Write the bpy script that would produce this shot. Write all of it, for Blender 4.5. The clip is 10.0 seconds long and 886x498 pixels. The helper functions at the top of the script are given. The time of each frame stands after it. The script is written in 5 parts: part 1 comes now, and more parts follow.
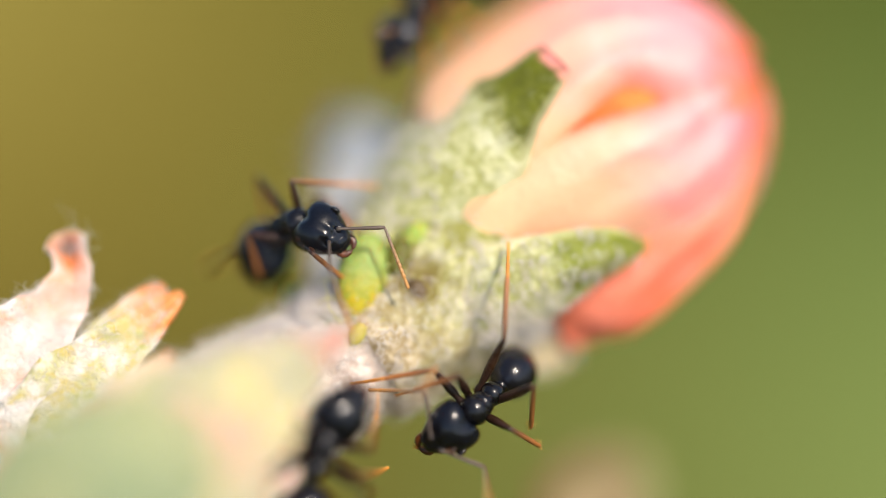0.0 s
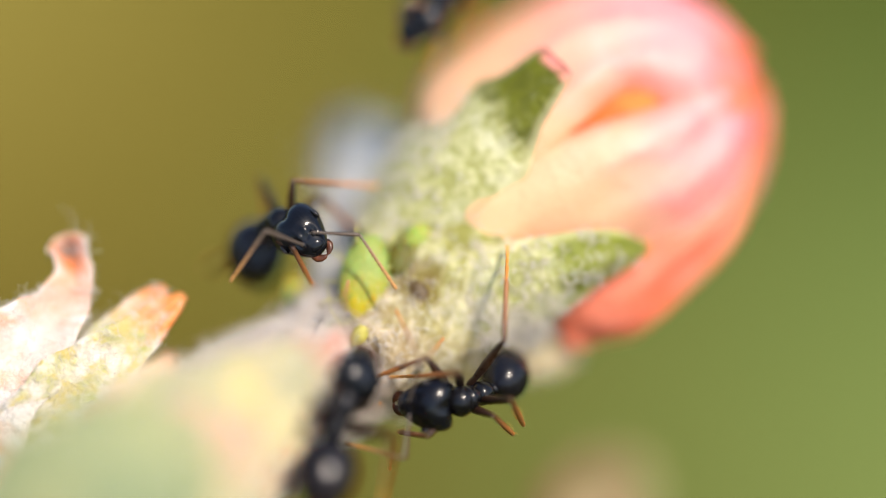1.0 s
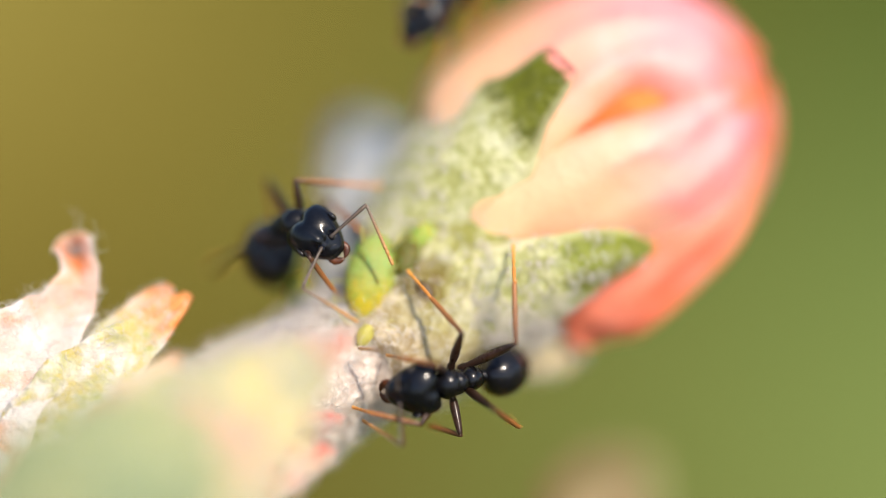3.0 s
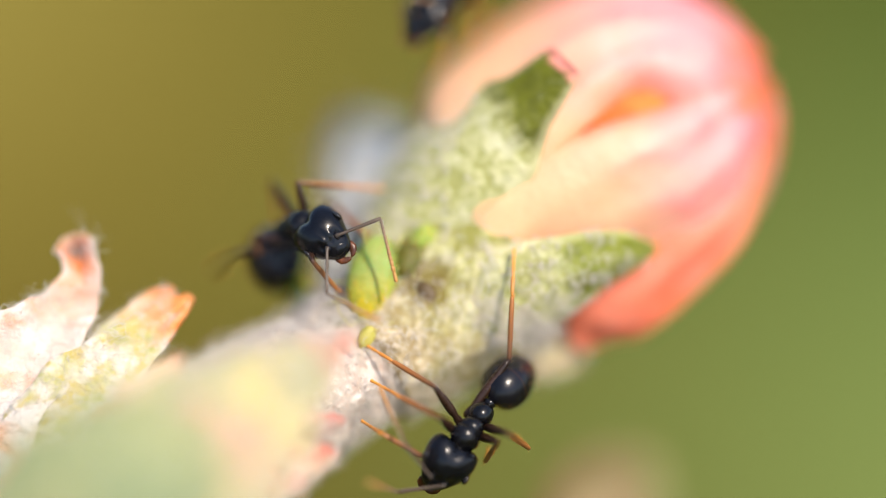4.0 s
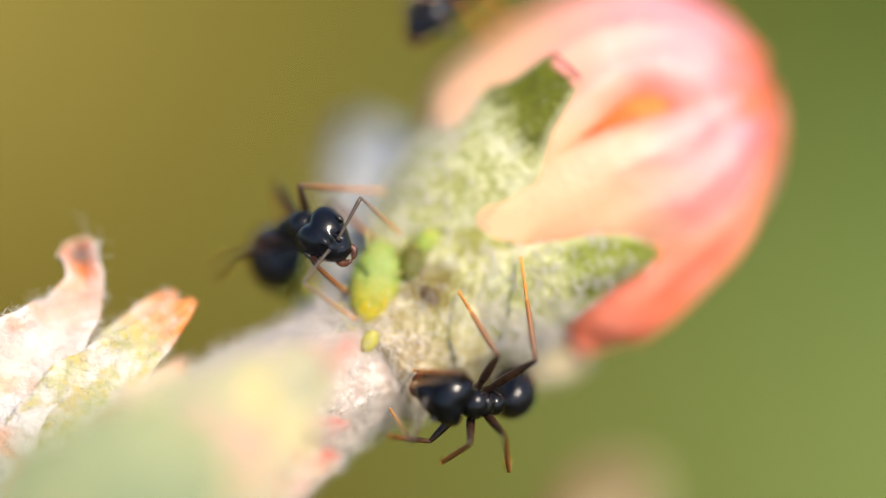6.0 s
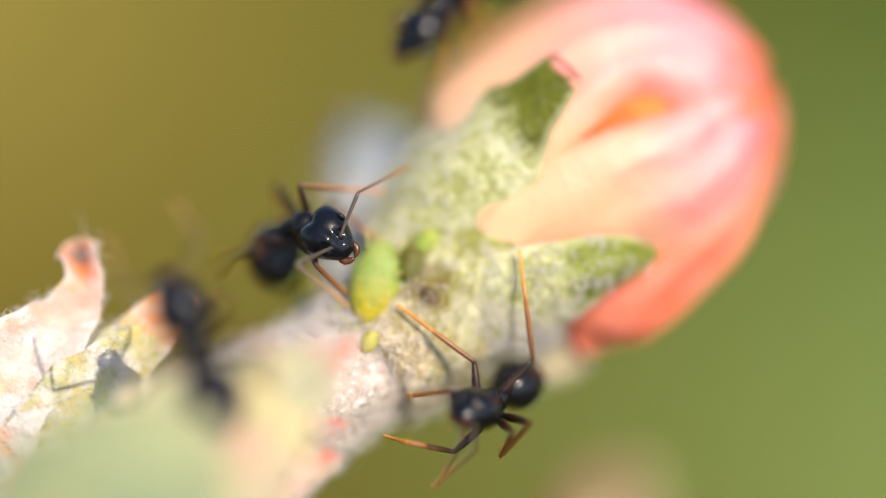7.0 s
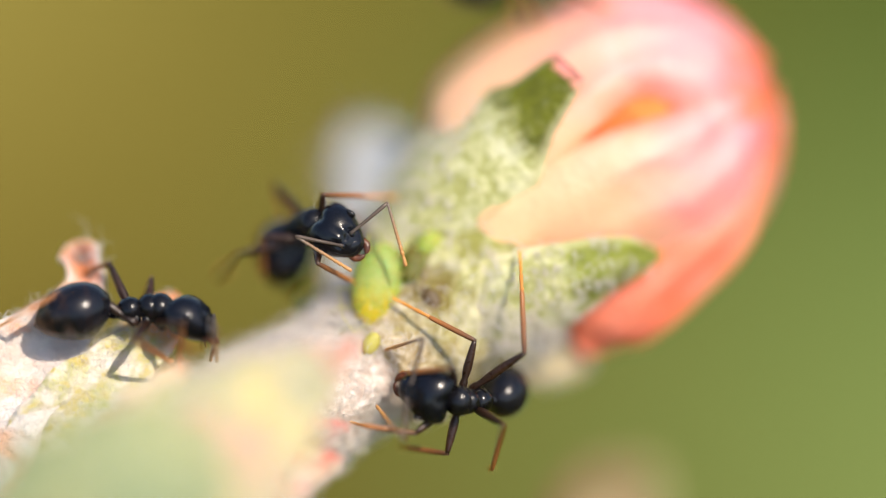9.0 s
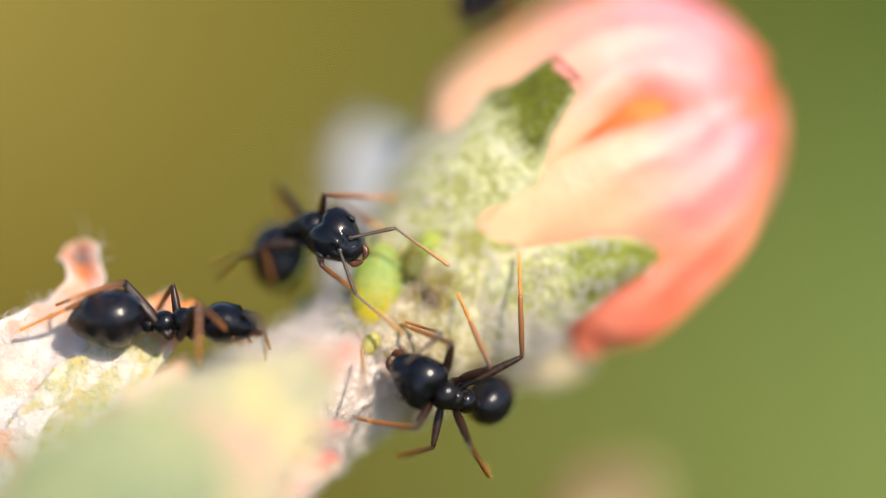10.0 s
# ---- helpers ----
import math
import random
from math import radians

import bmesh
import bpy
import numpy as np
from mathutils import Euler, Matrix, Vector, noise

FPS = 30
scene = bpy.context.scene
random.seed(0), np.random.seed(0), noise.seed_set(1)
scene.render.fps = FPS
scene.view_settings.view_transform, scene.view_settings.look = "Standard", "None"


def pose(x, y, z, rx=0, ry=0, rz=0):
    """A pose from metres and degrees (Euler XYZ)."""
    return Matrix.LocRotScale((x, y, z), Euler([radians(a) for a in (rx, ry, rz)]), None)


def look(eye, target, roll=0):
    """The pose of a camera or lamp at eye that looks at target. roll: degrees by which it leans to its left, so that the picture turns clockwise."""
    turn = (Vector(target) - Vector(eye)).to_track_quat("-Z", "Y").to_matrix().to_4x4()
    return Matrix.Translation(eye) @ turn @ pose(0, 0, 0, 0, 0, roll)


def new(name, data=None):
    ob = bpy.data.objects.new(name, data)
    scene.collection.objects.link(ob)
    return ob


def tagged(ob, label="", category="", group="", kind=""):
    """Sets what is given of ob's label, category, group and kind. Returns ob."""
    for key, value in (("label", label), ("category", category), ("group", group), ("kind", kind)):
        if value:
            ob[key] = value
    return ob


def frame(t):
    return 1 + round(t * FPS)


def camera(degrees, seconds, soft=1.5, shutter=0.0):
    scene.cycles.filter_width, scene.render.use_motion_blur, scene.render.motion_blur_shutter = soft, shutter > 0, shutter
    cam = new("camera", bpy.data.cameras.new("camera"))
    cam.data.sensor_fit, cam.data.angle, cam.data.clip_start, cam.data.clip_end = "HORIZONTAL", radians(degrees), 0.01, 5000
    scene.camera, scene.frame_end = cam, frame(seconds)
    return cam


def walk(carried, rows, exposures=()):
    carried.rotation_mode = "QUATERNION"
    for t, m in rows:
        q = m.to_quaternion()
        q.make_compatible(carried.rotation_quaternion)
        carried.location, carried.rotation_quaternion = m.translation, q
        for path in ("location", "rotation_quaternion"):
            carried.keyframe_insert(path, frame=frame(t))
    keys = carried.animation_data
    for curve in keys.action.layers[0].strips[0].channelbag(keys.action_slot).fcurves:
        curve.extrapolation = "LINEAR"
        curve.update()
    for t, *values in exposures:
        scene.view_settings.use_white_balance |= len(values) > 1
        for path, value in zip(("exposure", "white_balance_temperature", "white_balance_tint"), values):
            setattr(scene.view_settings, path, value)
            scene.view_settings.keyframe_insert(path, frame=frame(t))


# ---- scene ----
# All small things are laid out in "units": one unit is 13.39 micrometres, so that the sharp plane is 21 mm wide.
U = 0.021 / 1568
FAR = 0.130 / U                       # from the lens to the sharp plane, in units
PITCH = radians(30)                   # the camera looks down on the twig
FOCUS = Vector((0, 0, 0.6))           # the middle of the sharp plane, 60 cm above the ground
RIGHT = Vector((1, 0, 0))
UPWARD = Vector((0, math.sin(PITCH), math.cos(PITCH)))
BACK = Vector((0, -math.cos(PITCH), math.sin(PITCH)))
VIEW = Matrix((RIGHT, UPWARD, BACK)).transposed().to_4x4()
VIEW.translation = FOCUS


def P(x, y, w=0.0):
    """A place in units: x to the right, y down from the picture's upper left corner, w towards the lens from the sharp plane."""
    k = (FAR - w) / FAR
    return Vector(((x - 784) * k, (441 - y) * k, w))


# ---- camera ----
cam = camera(2 * math.degrees(math.atan(0.0105 / 0.130)), 10.0, 0.7, 0.25)
cam.data.dof.use_dof = True
cam.data.dof.focus_distance = 0.130
cam.data.dof.aperture_fstop = 8.5
SWAY = [(0, 0, 0), (.5, 0, 2.5), (1, 3, 3.5), (1.5, 8, 2), (2, 10, 2), (2.5, 12, 2.2), (4, 16.5, 5), (4.5, 20, 10.5), (5, 20, 11.5),
        (5.5, 22, 12), (7, 21.5, 13.5), (7.5, 17.5, 14), (8, 20, 14.5), (8.5, 23, 16), (9, 24.5, 16.5), (9.5, 21.5, 16), (10, 24, 17)]
TURN = VIEW.to_3x3().to_4x4()
walk(cam, [(t, Matrix.Translation(FOCUS + BACK * 0.130 - RIGHT * dx * U + UPWARD * dy * U) @ TURN) for t, dx, dy in SWAY])


def sway(t):
    ts = [r[0] for r in SWAY]
    return float(np.interp(t, ts, [r[1] for r in SWAY])), float(np.interp(t, ts, [r[2] for r in SWAY]))


# ---- light ----
SUN_WAY = (VIEW.to_3x3() @ Vector((0.38, 0.475, 0.80))).normalized()
sun = new("sun", bpy.data.lights.new("sun", "SUN"))
sun.data.energy, sun.data.angle, sun.data.color = 4.1, radians(0.6), (1.0, 0.87, 0.73)
sun.matrix_world = look(FOCUS + SUN_WAY * 2, FOCUS)
world = bpy.data.worlds.new("sky")
scene.world = world
world.use_nodes = True
sky = world.node_tree.nodes.new("ShaderNodeTexSky")
sky.sky_type, sky.sun_disc = "NISHITA", False
sky.sun_elevation, sky.sun_rotation = math.asin(SUN_WAY.z), math.atan2(SUN_WAY.x, SUN_WAY.y)
world.node_tree.links.new(sky.outputs[0], world.node_tree.nodes["Background"].inputs[0])
world.node_tree.nodes["Background"].inputs[1].default_value = 0.15
scene.view_settings.exposure = 0.6


# ---- materials ----
class Mat:
    """A node material, with short ways to add nodes."""

    def __init__(self, name, rough=0.5, **inputs):
        self.m = bpy.data.materials.new(name)
        self.m.use_nodes = True
        self.t = self.m.node_tree
        self.bsdf = self.t.nodes["Principled BSDF"]
        self.bsdf.inputs["Roughness"].default_value = rough
        for key, value in inputs.items():
            self.bsdf.inputs[key.replace("_", " ")].default_value = value
        self.place = self.t.nodes.new("ShaderNodeTexCoord").outputs["Object"]

    def link(self, a, b):
        self.t.links.new(a, b)

    def noise(self, size, detail=3.0, rough=0.55, warp=0.0):
        """Noise with features about size units across."""
        n = self.t.nodes.new("ShaderNodeTexNoise")
        n.inputs["Scale"].default_value = 1 / (size * U)
        n.inputs["Detail"].default_value, n.inputs["Roughness"].default_value, n.inputs["Distortion"].default_value = detail, rough, warp
        self.link(self.place, n.inputs["Vector"])
        return n.outputs["Fac"]

    def cells(self, size, feature="F1"):
        n = self.t.nodes.new("ShaderNodeTexVoronoi")
        n.feature = feature
        n.inputs["Scale"].default_value = 1 / (size * U)
        self.link(self.place, n.inputs["Vector"])
        return n.outputs["Distance"]

    def warp(self, size, reach):
        """An offset that swirls over about size units, up to reach units far."""
        n = self.t.nodes.new("ShaderNodeTexNoise")
        n.inputs["Scale"].default_value = 1 / (size * U)
        self.link(self.place, n.inputs["Vector"])
        m = self.t.nodes.new("ShaderNodeVectorMath")
        m.operation = "MULTIPLY_ADD"
        self.link(n.outputs["Color"], m.inputs[0])
        m.inputs[1].default_value, m.inputs[2].default_value = (reach * U,) * 3, (-reach * U / 2,) * 3
        return m.outputs[0]

    def attr(self, name):
        n = self.t.nodes.new("ShaderNodeAttribute")
        n.attribute_name = name
        return n.outputs["Fac"]

    def ramp(self, fac, *stops):
        n = self.t.nodes.new("ShaderNodeValToRGB")
        e = n.color_ramp.elements
        while len(e) < len(stops):
            e.new(0.5)
        for el, (p, c) in zip(e, stops):
            el.position, el.color = p, (*c, 1) if len(c) == 3 else c
        self.link(fac, n.inputs[0])
        return n.outputs[0]

    def mix(self, fac, a, b, how="MIX"):
        n = self.t.nodes.new("ShaderNodeMix")
        n.data_type, n.blend_type = "RGBA", how
        for sock, v in ((n.inputs[0], fac), (n.inputs[6], a), (n.inputs[7], b)):
            if hasattr(v, "is_linked"):
                self.link(v, sock)
            elif isinstance(v, tuple):
                sock.default_value = (*v, 1)
            else:
                sock.default_value = v
        return n.outputs[2]

    def math(self, how, a, b=0.0):
        n = self.t.nodes.new("ShaderNodeMath")
        n.operation = how
        for sock, v in ((n.inputs[0], a), (n.inputs[1], b)):
            if hasattr(v, "is_linked"):
                self.link(v, sock)
            else:
                sock.default_value = v
        return n.outputs[0]

    def color(self, c):
        if hasattr(c, "is_linked"):
            self.link(c, self.bsdf.inputs["Base Color"])
        else:
            self.bsdf.inputs["Base Color"].default_value = (*c, 1)
        return self

    def bump(self, height, depth, strength=1.0):
        n = self.t.nodes.new("ShaderNodeBump")
        n.inputs["Distance"].default_value = depth * U
        n.inputs["Strength"].default_value = strength
        self.link(height, n.inputs["Height"])
        self.link(n.outputs[0], self.bsdf.inputs["Normal"])
        return self

    def roughness(self, v):
        self.link(v, self.bsdf.inputs["Roughness"])
        return self

    def glow_through(self, color, share):
        """Light that passes through thin tissue."""
        tr = self.t.nodes.new("ShaderNodeBsdfTranslucent")
        if hasattr(color, "is_linked"):
            self.link(color, tr.inputs[0])
        else:
            tr.inputs[0].default_value = (*color, 1)
        mx = self.t.nodes.new("ShaderNodeMixShader")
        mx.inputs[0].default_value = share
        self.link(self.bsdf.outputs[0], mx.inputs[1])
        self.link(tr.outputs[0], mx.inputs[2])
        self.link(mx.outputs[0], self.t.nodes["Material Output"].inputs[0])
        return self


def ant_shell(name, dark, light, rough):
    """Polished chitin with a fine net of cells and a thin down that softens the gloss."""
    k = Mat(name, rough)
    k.bsdf.inputs["Coat Weight"].default_value = 0.13
    k.bsdf.inputs["Specular IOR Level"].default_value = 0.28
    k.bsdf.inputs["Coat Roughness"].default_value = 0.42
    k.color(k.ramp(k.noise(45), (0.35, dark), (0.75, light)))
    k.roughness(k.ramp(k.noise(12), (0.3, (rough * 0.75,) * 3), (0.8, (rough * 1.5,) * 3)))
    return k.bump(k.math("ADD", k.cells(3.0), k.math("ADD", k.math("MULTIPLY", k.noise(14), 0.9), k.math("MULTIPLY", k.noise(34), 3.0))), 0.22, 0.4).m


# the slight blue in these blacks stands in for reflected sky
SHELL = ant_shell("ant_shell", (0.0015, 0.0018, 0.003), (0.004, 0.0045, 0.008), 0.18)
THORAX = ant_shell("ant_thorax", (0.002, 0.002, 0.0026), (0.006, 0.0055, 0.007), 0.20)


def gaster_material():
    """Black plates, each with a thin amber hind edge."""
    m = ant_shell("ant_gaster", (0.003, 0.003, 0.0045), (0.008, 0.008, 0.012), 0.19)
    t = m.node_tree
    bsdf = t.nodes["Principled BSDF"]
    at, ramp, mx = t.nodes.new("ShaderNodeAttribute"), t.nodes.new("ShaderNodeValToRGB"), t.nodes.new("ShaderNodeMix")
    at.attribute_name = "along"
    e = ramp.color_ramp.elements
    stops = ((0.0, 0.0), (0.31, 0.0), (0.35, 0.25), (0.37, 0.0), (0.53, 0.0), (0.57, 0.3), (0.59, 0.0), (0.75, 0.0), (0.79, 0.4), (0.81, 0.0), (1.0, 0.3))
    while len(e) < len(stops):
        e.new(0.5)
    for el, (p, v) in zip(e, stops):
        el.position, el.color = p, (v, v, v, 1)
    mx.data_type = "RGBA"
    mx.inputs[7].default_value = (0.085, 0.030, 0.008, 1)
    t.links.new(at.outputs["Fac"], ramp.inputs[0])
    t.links.new(ramp.outputs[0], mx.inputs[0])
    t.links.new(bsdf.inputs["Base Color"].links[0].from_socket, mx.inputs[6])
    t.links.new(mx.outputs[2], bsdf.inputs["Base Color"])
    return m


GASTER = gaster_material()
FEMUR = ant_shell("ant_femur", (0.014, 0.007, 0.004), (0.035, 0.015, 0.008), 0.3)


def limb_material(name, near, far):
    k = Mat(name, 0.34, Specular_IOR_Level=0.4)
    k.color(k.mix(k.math("MULTIPLY", k.noise(9), 0.15), k.ramp(k.attr("along"), (0.1, near), (0.9, far)), (0.25, 0.2, 0.15)))
    k.bump(k.noise(4), 0.8, 0.6)
    return k.glow_through(far, 0.15).m


TIBIA = limb_material("ant_tibia", (0.05, 0.02, 0.009), (0.42, 0.15, 0.03))
TARSUS = limb_material("ant_tarsus", (0.60, 0.23, 0.035), (0.88, 0.38, 0.05))
SCAPE = limb_material("ant_scape", (0.035, 0.026, 0.021), (0.10, 0.07, 0.05))
FUNICULUS = limb_material("ant_funiculus", (0.17, 0.13, 0.10), (0.52, 0.25, 0.07))
JAW = ant_shell("ant_jaw", (0.03, 0.009, 0.004), (0.20, 0.055, 0.012), 0.3)
EYE = Mat("ant_eye", 0.25).color((0.014, 0.012, 0.012)).m


def soft_tissue(name, colour_stops, size, through_color, share, bump_size, bump_depth, rough=0.6):
    k = Mat(name, rough)
    c = k.ramp(k.noise(size, 4), *colour_stops)
    k.color(c).bump(k.math("ADD", k.noise(bump_size), k.noise(bump_size * 0.3)), bump_depth)
    return k.glow_through(through_color, share).m


def aphid_skin(name, rear, front, inner=(0.13, 0.24, 0.03)):
    """Thin waxy skin, with the darker green of what it has drunk showing through."""
    k = Mat(name, 0.5, Specular_IOR_Level=0.35, Subsurface_Weight=0.5, Subsurface_Scale=24 * U)
    c = k.ramp(k.math("ADD", k.attr("along"), k.math("MULTIPLY", k.math("SUBTRACT", k.noise(30), 0.5), 0.5)), (0.45, rear), (0.85, front))
    c = k.mix(k.ramp(k.noise(20, 2, 0.5, 0.6), (0.50, (0, 0, 0)), (0.70, (0.5, 0.5, 0.5))), c, inner)
    c = k.mix(k.ramp(k.noise(9), (0.55, (0, 0, 0)), (0.85, (0.25, 0.25, 0.25))), c, (0.66, 0.68, 0.34))
    k.color(c).bump(k.math("ADD", k.noise(16), k.noise(6)), 1.5)
    return k.glow_through(c, 0.3).m


APHID = aphid_skin("aphid_skin", (0.34, 0.42, 0.10), (0.58, 0.46, 0.015), (0.20, 0.31, 0.05))
APHID_GREEN = aphid_skin("aphid_skin_green", (0.34, 0.42, 0.07), (0.46, 0.48, 0.06))
APHID_DARK = aphid_skin("aphid_skin_olive", (0.13, 0.13, 0.012), (0.17, 0.155, 0.018), (0.06, 0.06, 0.008))
APHID_LIMB = Mat("aphid_limb", 0.4).color((0.62, 0.60, 0.24)).glow_through((0.7, 0.68, 0.3), 0.6).m
APHID_YELLOW = soft_tissue("aphid_skin_yellow", ((0.3, (0.50, 0.46, 0.09)), (0.7, (0.58, 0.52, 0.13))), 50, (0.7, 0.65, 0.08), 0.35, 14, 1.5, 0.35)
BROWN_SPOT = soft_tissue("brown_spot_skin", ((0.3, (0.07, 0.042, 0.012)), (0.7, (0.13, 0.08, 0.025))), 40, (0.2, 0.12, 0.04), 0.2, 14, 1.5, 0.4)


def petal_material():
    k = Mat("petal", 0.45)
    a = k.math("ADD", k.attr("along"), k.math("MULTIPLY", k.math("SUBTRACT", k.noise(130, 2), 0.5), 0.22))
    base = k.ramp(a, (0.0, (0.91, 0.68, 0.37)), (0.22, (0.93, 0.60, 0.33)), (0.40, (0.93, 0.56, 0.34)), (0.54, (0.93, 0.50, 0.37)), (0.66, (0.93, 0.42, 0.41)), (0.80, (0.93, 0.34, 0.37)), (0.90, (0.90, 0.22, 0.14)), (1.0, (0.90, 0.15, 0.06)))
    edge = k.math("POWER", k.math("ABSOLUTE", k.attr("across")), 7.0)
    c = k.mix(k.math("MULTIPLY", edge, k.ramp(k.attr("along"), (0.22, (0.06, 0.06, 0.06)), (0.45, (0.6, 0.6, 0.6)))), base, (0.92, 0.33, 0.12))
    vein = k.math("SINE", k.math("ADD", k.math("MULTIPLY", k.attr("across"), 15.0), k.math("MULTIPLY", k.noise(120, 2), 8.0)))
    late = k.ramp(a, (0.40, (0, 0, 0)), (0.62, (1, 1, 1)))
    c = k.mix(k.math("MULTIPLY", late, k.ramp(k.math("MULTIPLY", vein, k.noise(70)), (0.10, (0, 0, 0)), (0.5, (0.6, 0.6, 0.6)))), c, (0.92, 0.30, 0.30))
    c = k.mix(k.math("MULTIPLY", late, k.ramp(k.noise(90, 2, 0.5, 0.6), (0.55, (0, 0, 0)), (0.72, (0.4, 0.4, 0.4)))), c, (0.93, 0.62, 0.56))
    k.color(c).bump(k.math("ADD", k.noise(70), k.math("ADD", k.math("MULTIPLY", k.noise(12), 0.25), k.math("MULTIPLY", vein, 0.2))), 7)
    return k.glow_through(k.mix(0.5, c, (0.95, 0.30, 0.13)), 0.34).m


PETAL = petal_material()
PETAL_LIP = soft_tissue("petal_lip", ((0.3, (0.92, 0.20, 0.08)), (0.7, (0.93, 0.36, 0.24))), 140, (0.95, 0.20, 0.06), 0.4, 50, 6)
# the inner petals' orange also holds the shading inside the fold
PETAL_IN = soft_tissue("petal_inner", ((0.4, (0.90, 0.12, 0.015)), (0.6, (0.92, 0.24, 0.03))), 120, (0.95, 0.3, 0.05), 0.3, 30, 4)


def leaf_material(name, low, high, tip, share=0.3, tip_from=0.72, patch=None, spots=False, size=90, base=None, rim=False):
    k = Mat(name, 0.6, Specular_IOR_Level=0.15)
    c = k.ramp(k.noise(size, 3), (0.38, low), (0.62, high))
    if patch:
        c = k.mix(k.ramp(k.noise(size * 0.8, 2, 0.5, 0.5), (0.50, (0, 0, 0)), (0.64, (0.9, 0.9, 0.9))), c, patch)
    t = k.ramp(k.math("ADD", k.attr("along"), k.math("MULTIPLY", k.math("SUBTRACT", k.noise(50), 0.5), 0.35)), (tip_from, (0, 0, 0)), (min(tip_from + 0.16, 1), (1, 1, 1)))
    if base:
        c = k.mix(k.ramp(k.math("ADD", k.attr("along"), k.math("MULTIPLY", k.math("SUBTRACT", k.noise(size), 0.5), 0.3)), (0.28, (0, 0, 0)), (0.54, (1, 1, 1))), base, c)
    if rim:                            # a hollow, dark inside, with an orange ring
        core = k.math("MULTIPLY", k.ramp(k.math("ABSOLUTE", k.attr("across")), (0.30, (1, 1, 1)), (0.6, (0, 0, 0))), k.ramp(k.attr("along"), (0.80, (0, 0, 0)), (0.85, (1, 1, 1)), (0.92, (1, 1, 1)), (0.96, (0, 0, 0))))
        tip = k.mix(core, tip, (0.085, 0.018, 0.002))
        t = k.math("MULTIPLY", t, k.ramp(k.attr("along"), (0.94, (1, 1, 1)), (0.99, (0.1, 0.1, 0.1))))
        t = k.math("MULTIPLY", t, k.ramp(k.math("ABSOLUTE", k.attr("across")), (0.72, (1, 1, 1)), (0.96, (0, 0, 0))))
    c = k.mix(k.math("MULTIPLY", t, k.ramp(k.noise(22), (0.35, (1, 1, 1)), (0.7, (0.6, 0.6, 0.6)))), c, tip)
    vein = k.ramp(k.math("ABSOLUTE", k.attr("across")), (0.0, (0.15, 0.15, 0.15)), (0.08, (0, 0, 0)))
    c = k.mix(vein, c, (0.6, 0.62, 0.36))
    if spots:
        c = k.mix(k.ramp(k.noise(24, 2, 0.5, 0.8), (0.60, (0, 0, 0)), (0.70, (0.85, 0.85, 0.85))), c, (0.10, 0.04, 0.03))
    k.color(c).bump(k.math("ADD", k.noise(26), k.math("MULTIPLY", k.noise(9), 0.6)), 6)
    return k.glow_through(c, share).m


def tufts(k, size):
    """Height of small rounded tufts of wool, uneven in size and height."""
    n = k.t.nodes.new("ShaderNodeTexVoronoi")
    n.feature = "SMOOTH_F1"
    n.inputs["Scale"].default_value = 1 / (size * U)
    n.inputs["Smoothness"].default_value = 0.35
    v = k.t.nodes.new("ShaderNodeVectorMath")
    k.link(k.place, v.inputs[0]), k.link(k.warp(size * 1.3, size * 2.2), v.inputs[1])
    k.link(v.outputs[0], n.inputs["Vector"])
    dome = k.math("SUBTRACT", 1.0, n.outputs["Distance"])
    return k.math("ADD", k.math("MULTIPLY", dome, 0.8), k.math("MULTIPLY", k.math("SUBTRACT", k.noise(size * 2.6, 4, 0.65), 0.45), 1.1))


def gap_shade(k, c):
    """Brown and olive patches painted on the wool: the shade in the gaps about the aphids."""
    for at, size, tone in ((P(738, 500, -95), 100, (0.15, 0.10, 0.022)), (P(592, 556, -60), 62, (0.17, 0.18, 0.05))):
        n = k.t.nodes.new("ShaderNodeVectorMath")
        n.operation = "DISTANCE"
        k.link(k.place, n.inputs[0])
        n.inputs[1].default_value = (at - P(560, 690, -130)) * U
        d = k.math("ADD", k.math("DIVIDE", n.outputs["Value"], size * U), k.math("MULTIPLY", k.math("SUBTRACT", k.noise(26, 3), 0.5), 1.1))
        c = k.mix(k.ramp(d, (0.30, (0.9, 0.9, 0.9)), (0.75, (0, 0, 0))), c, tone)
    return c


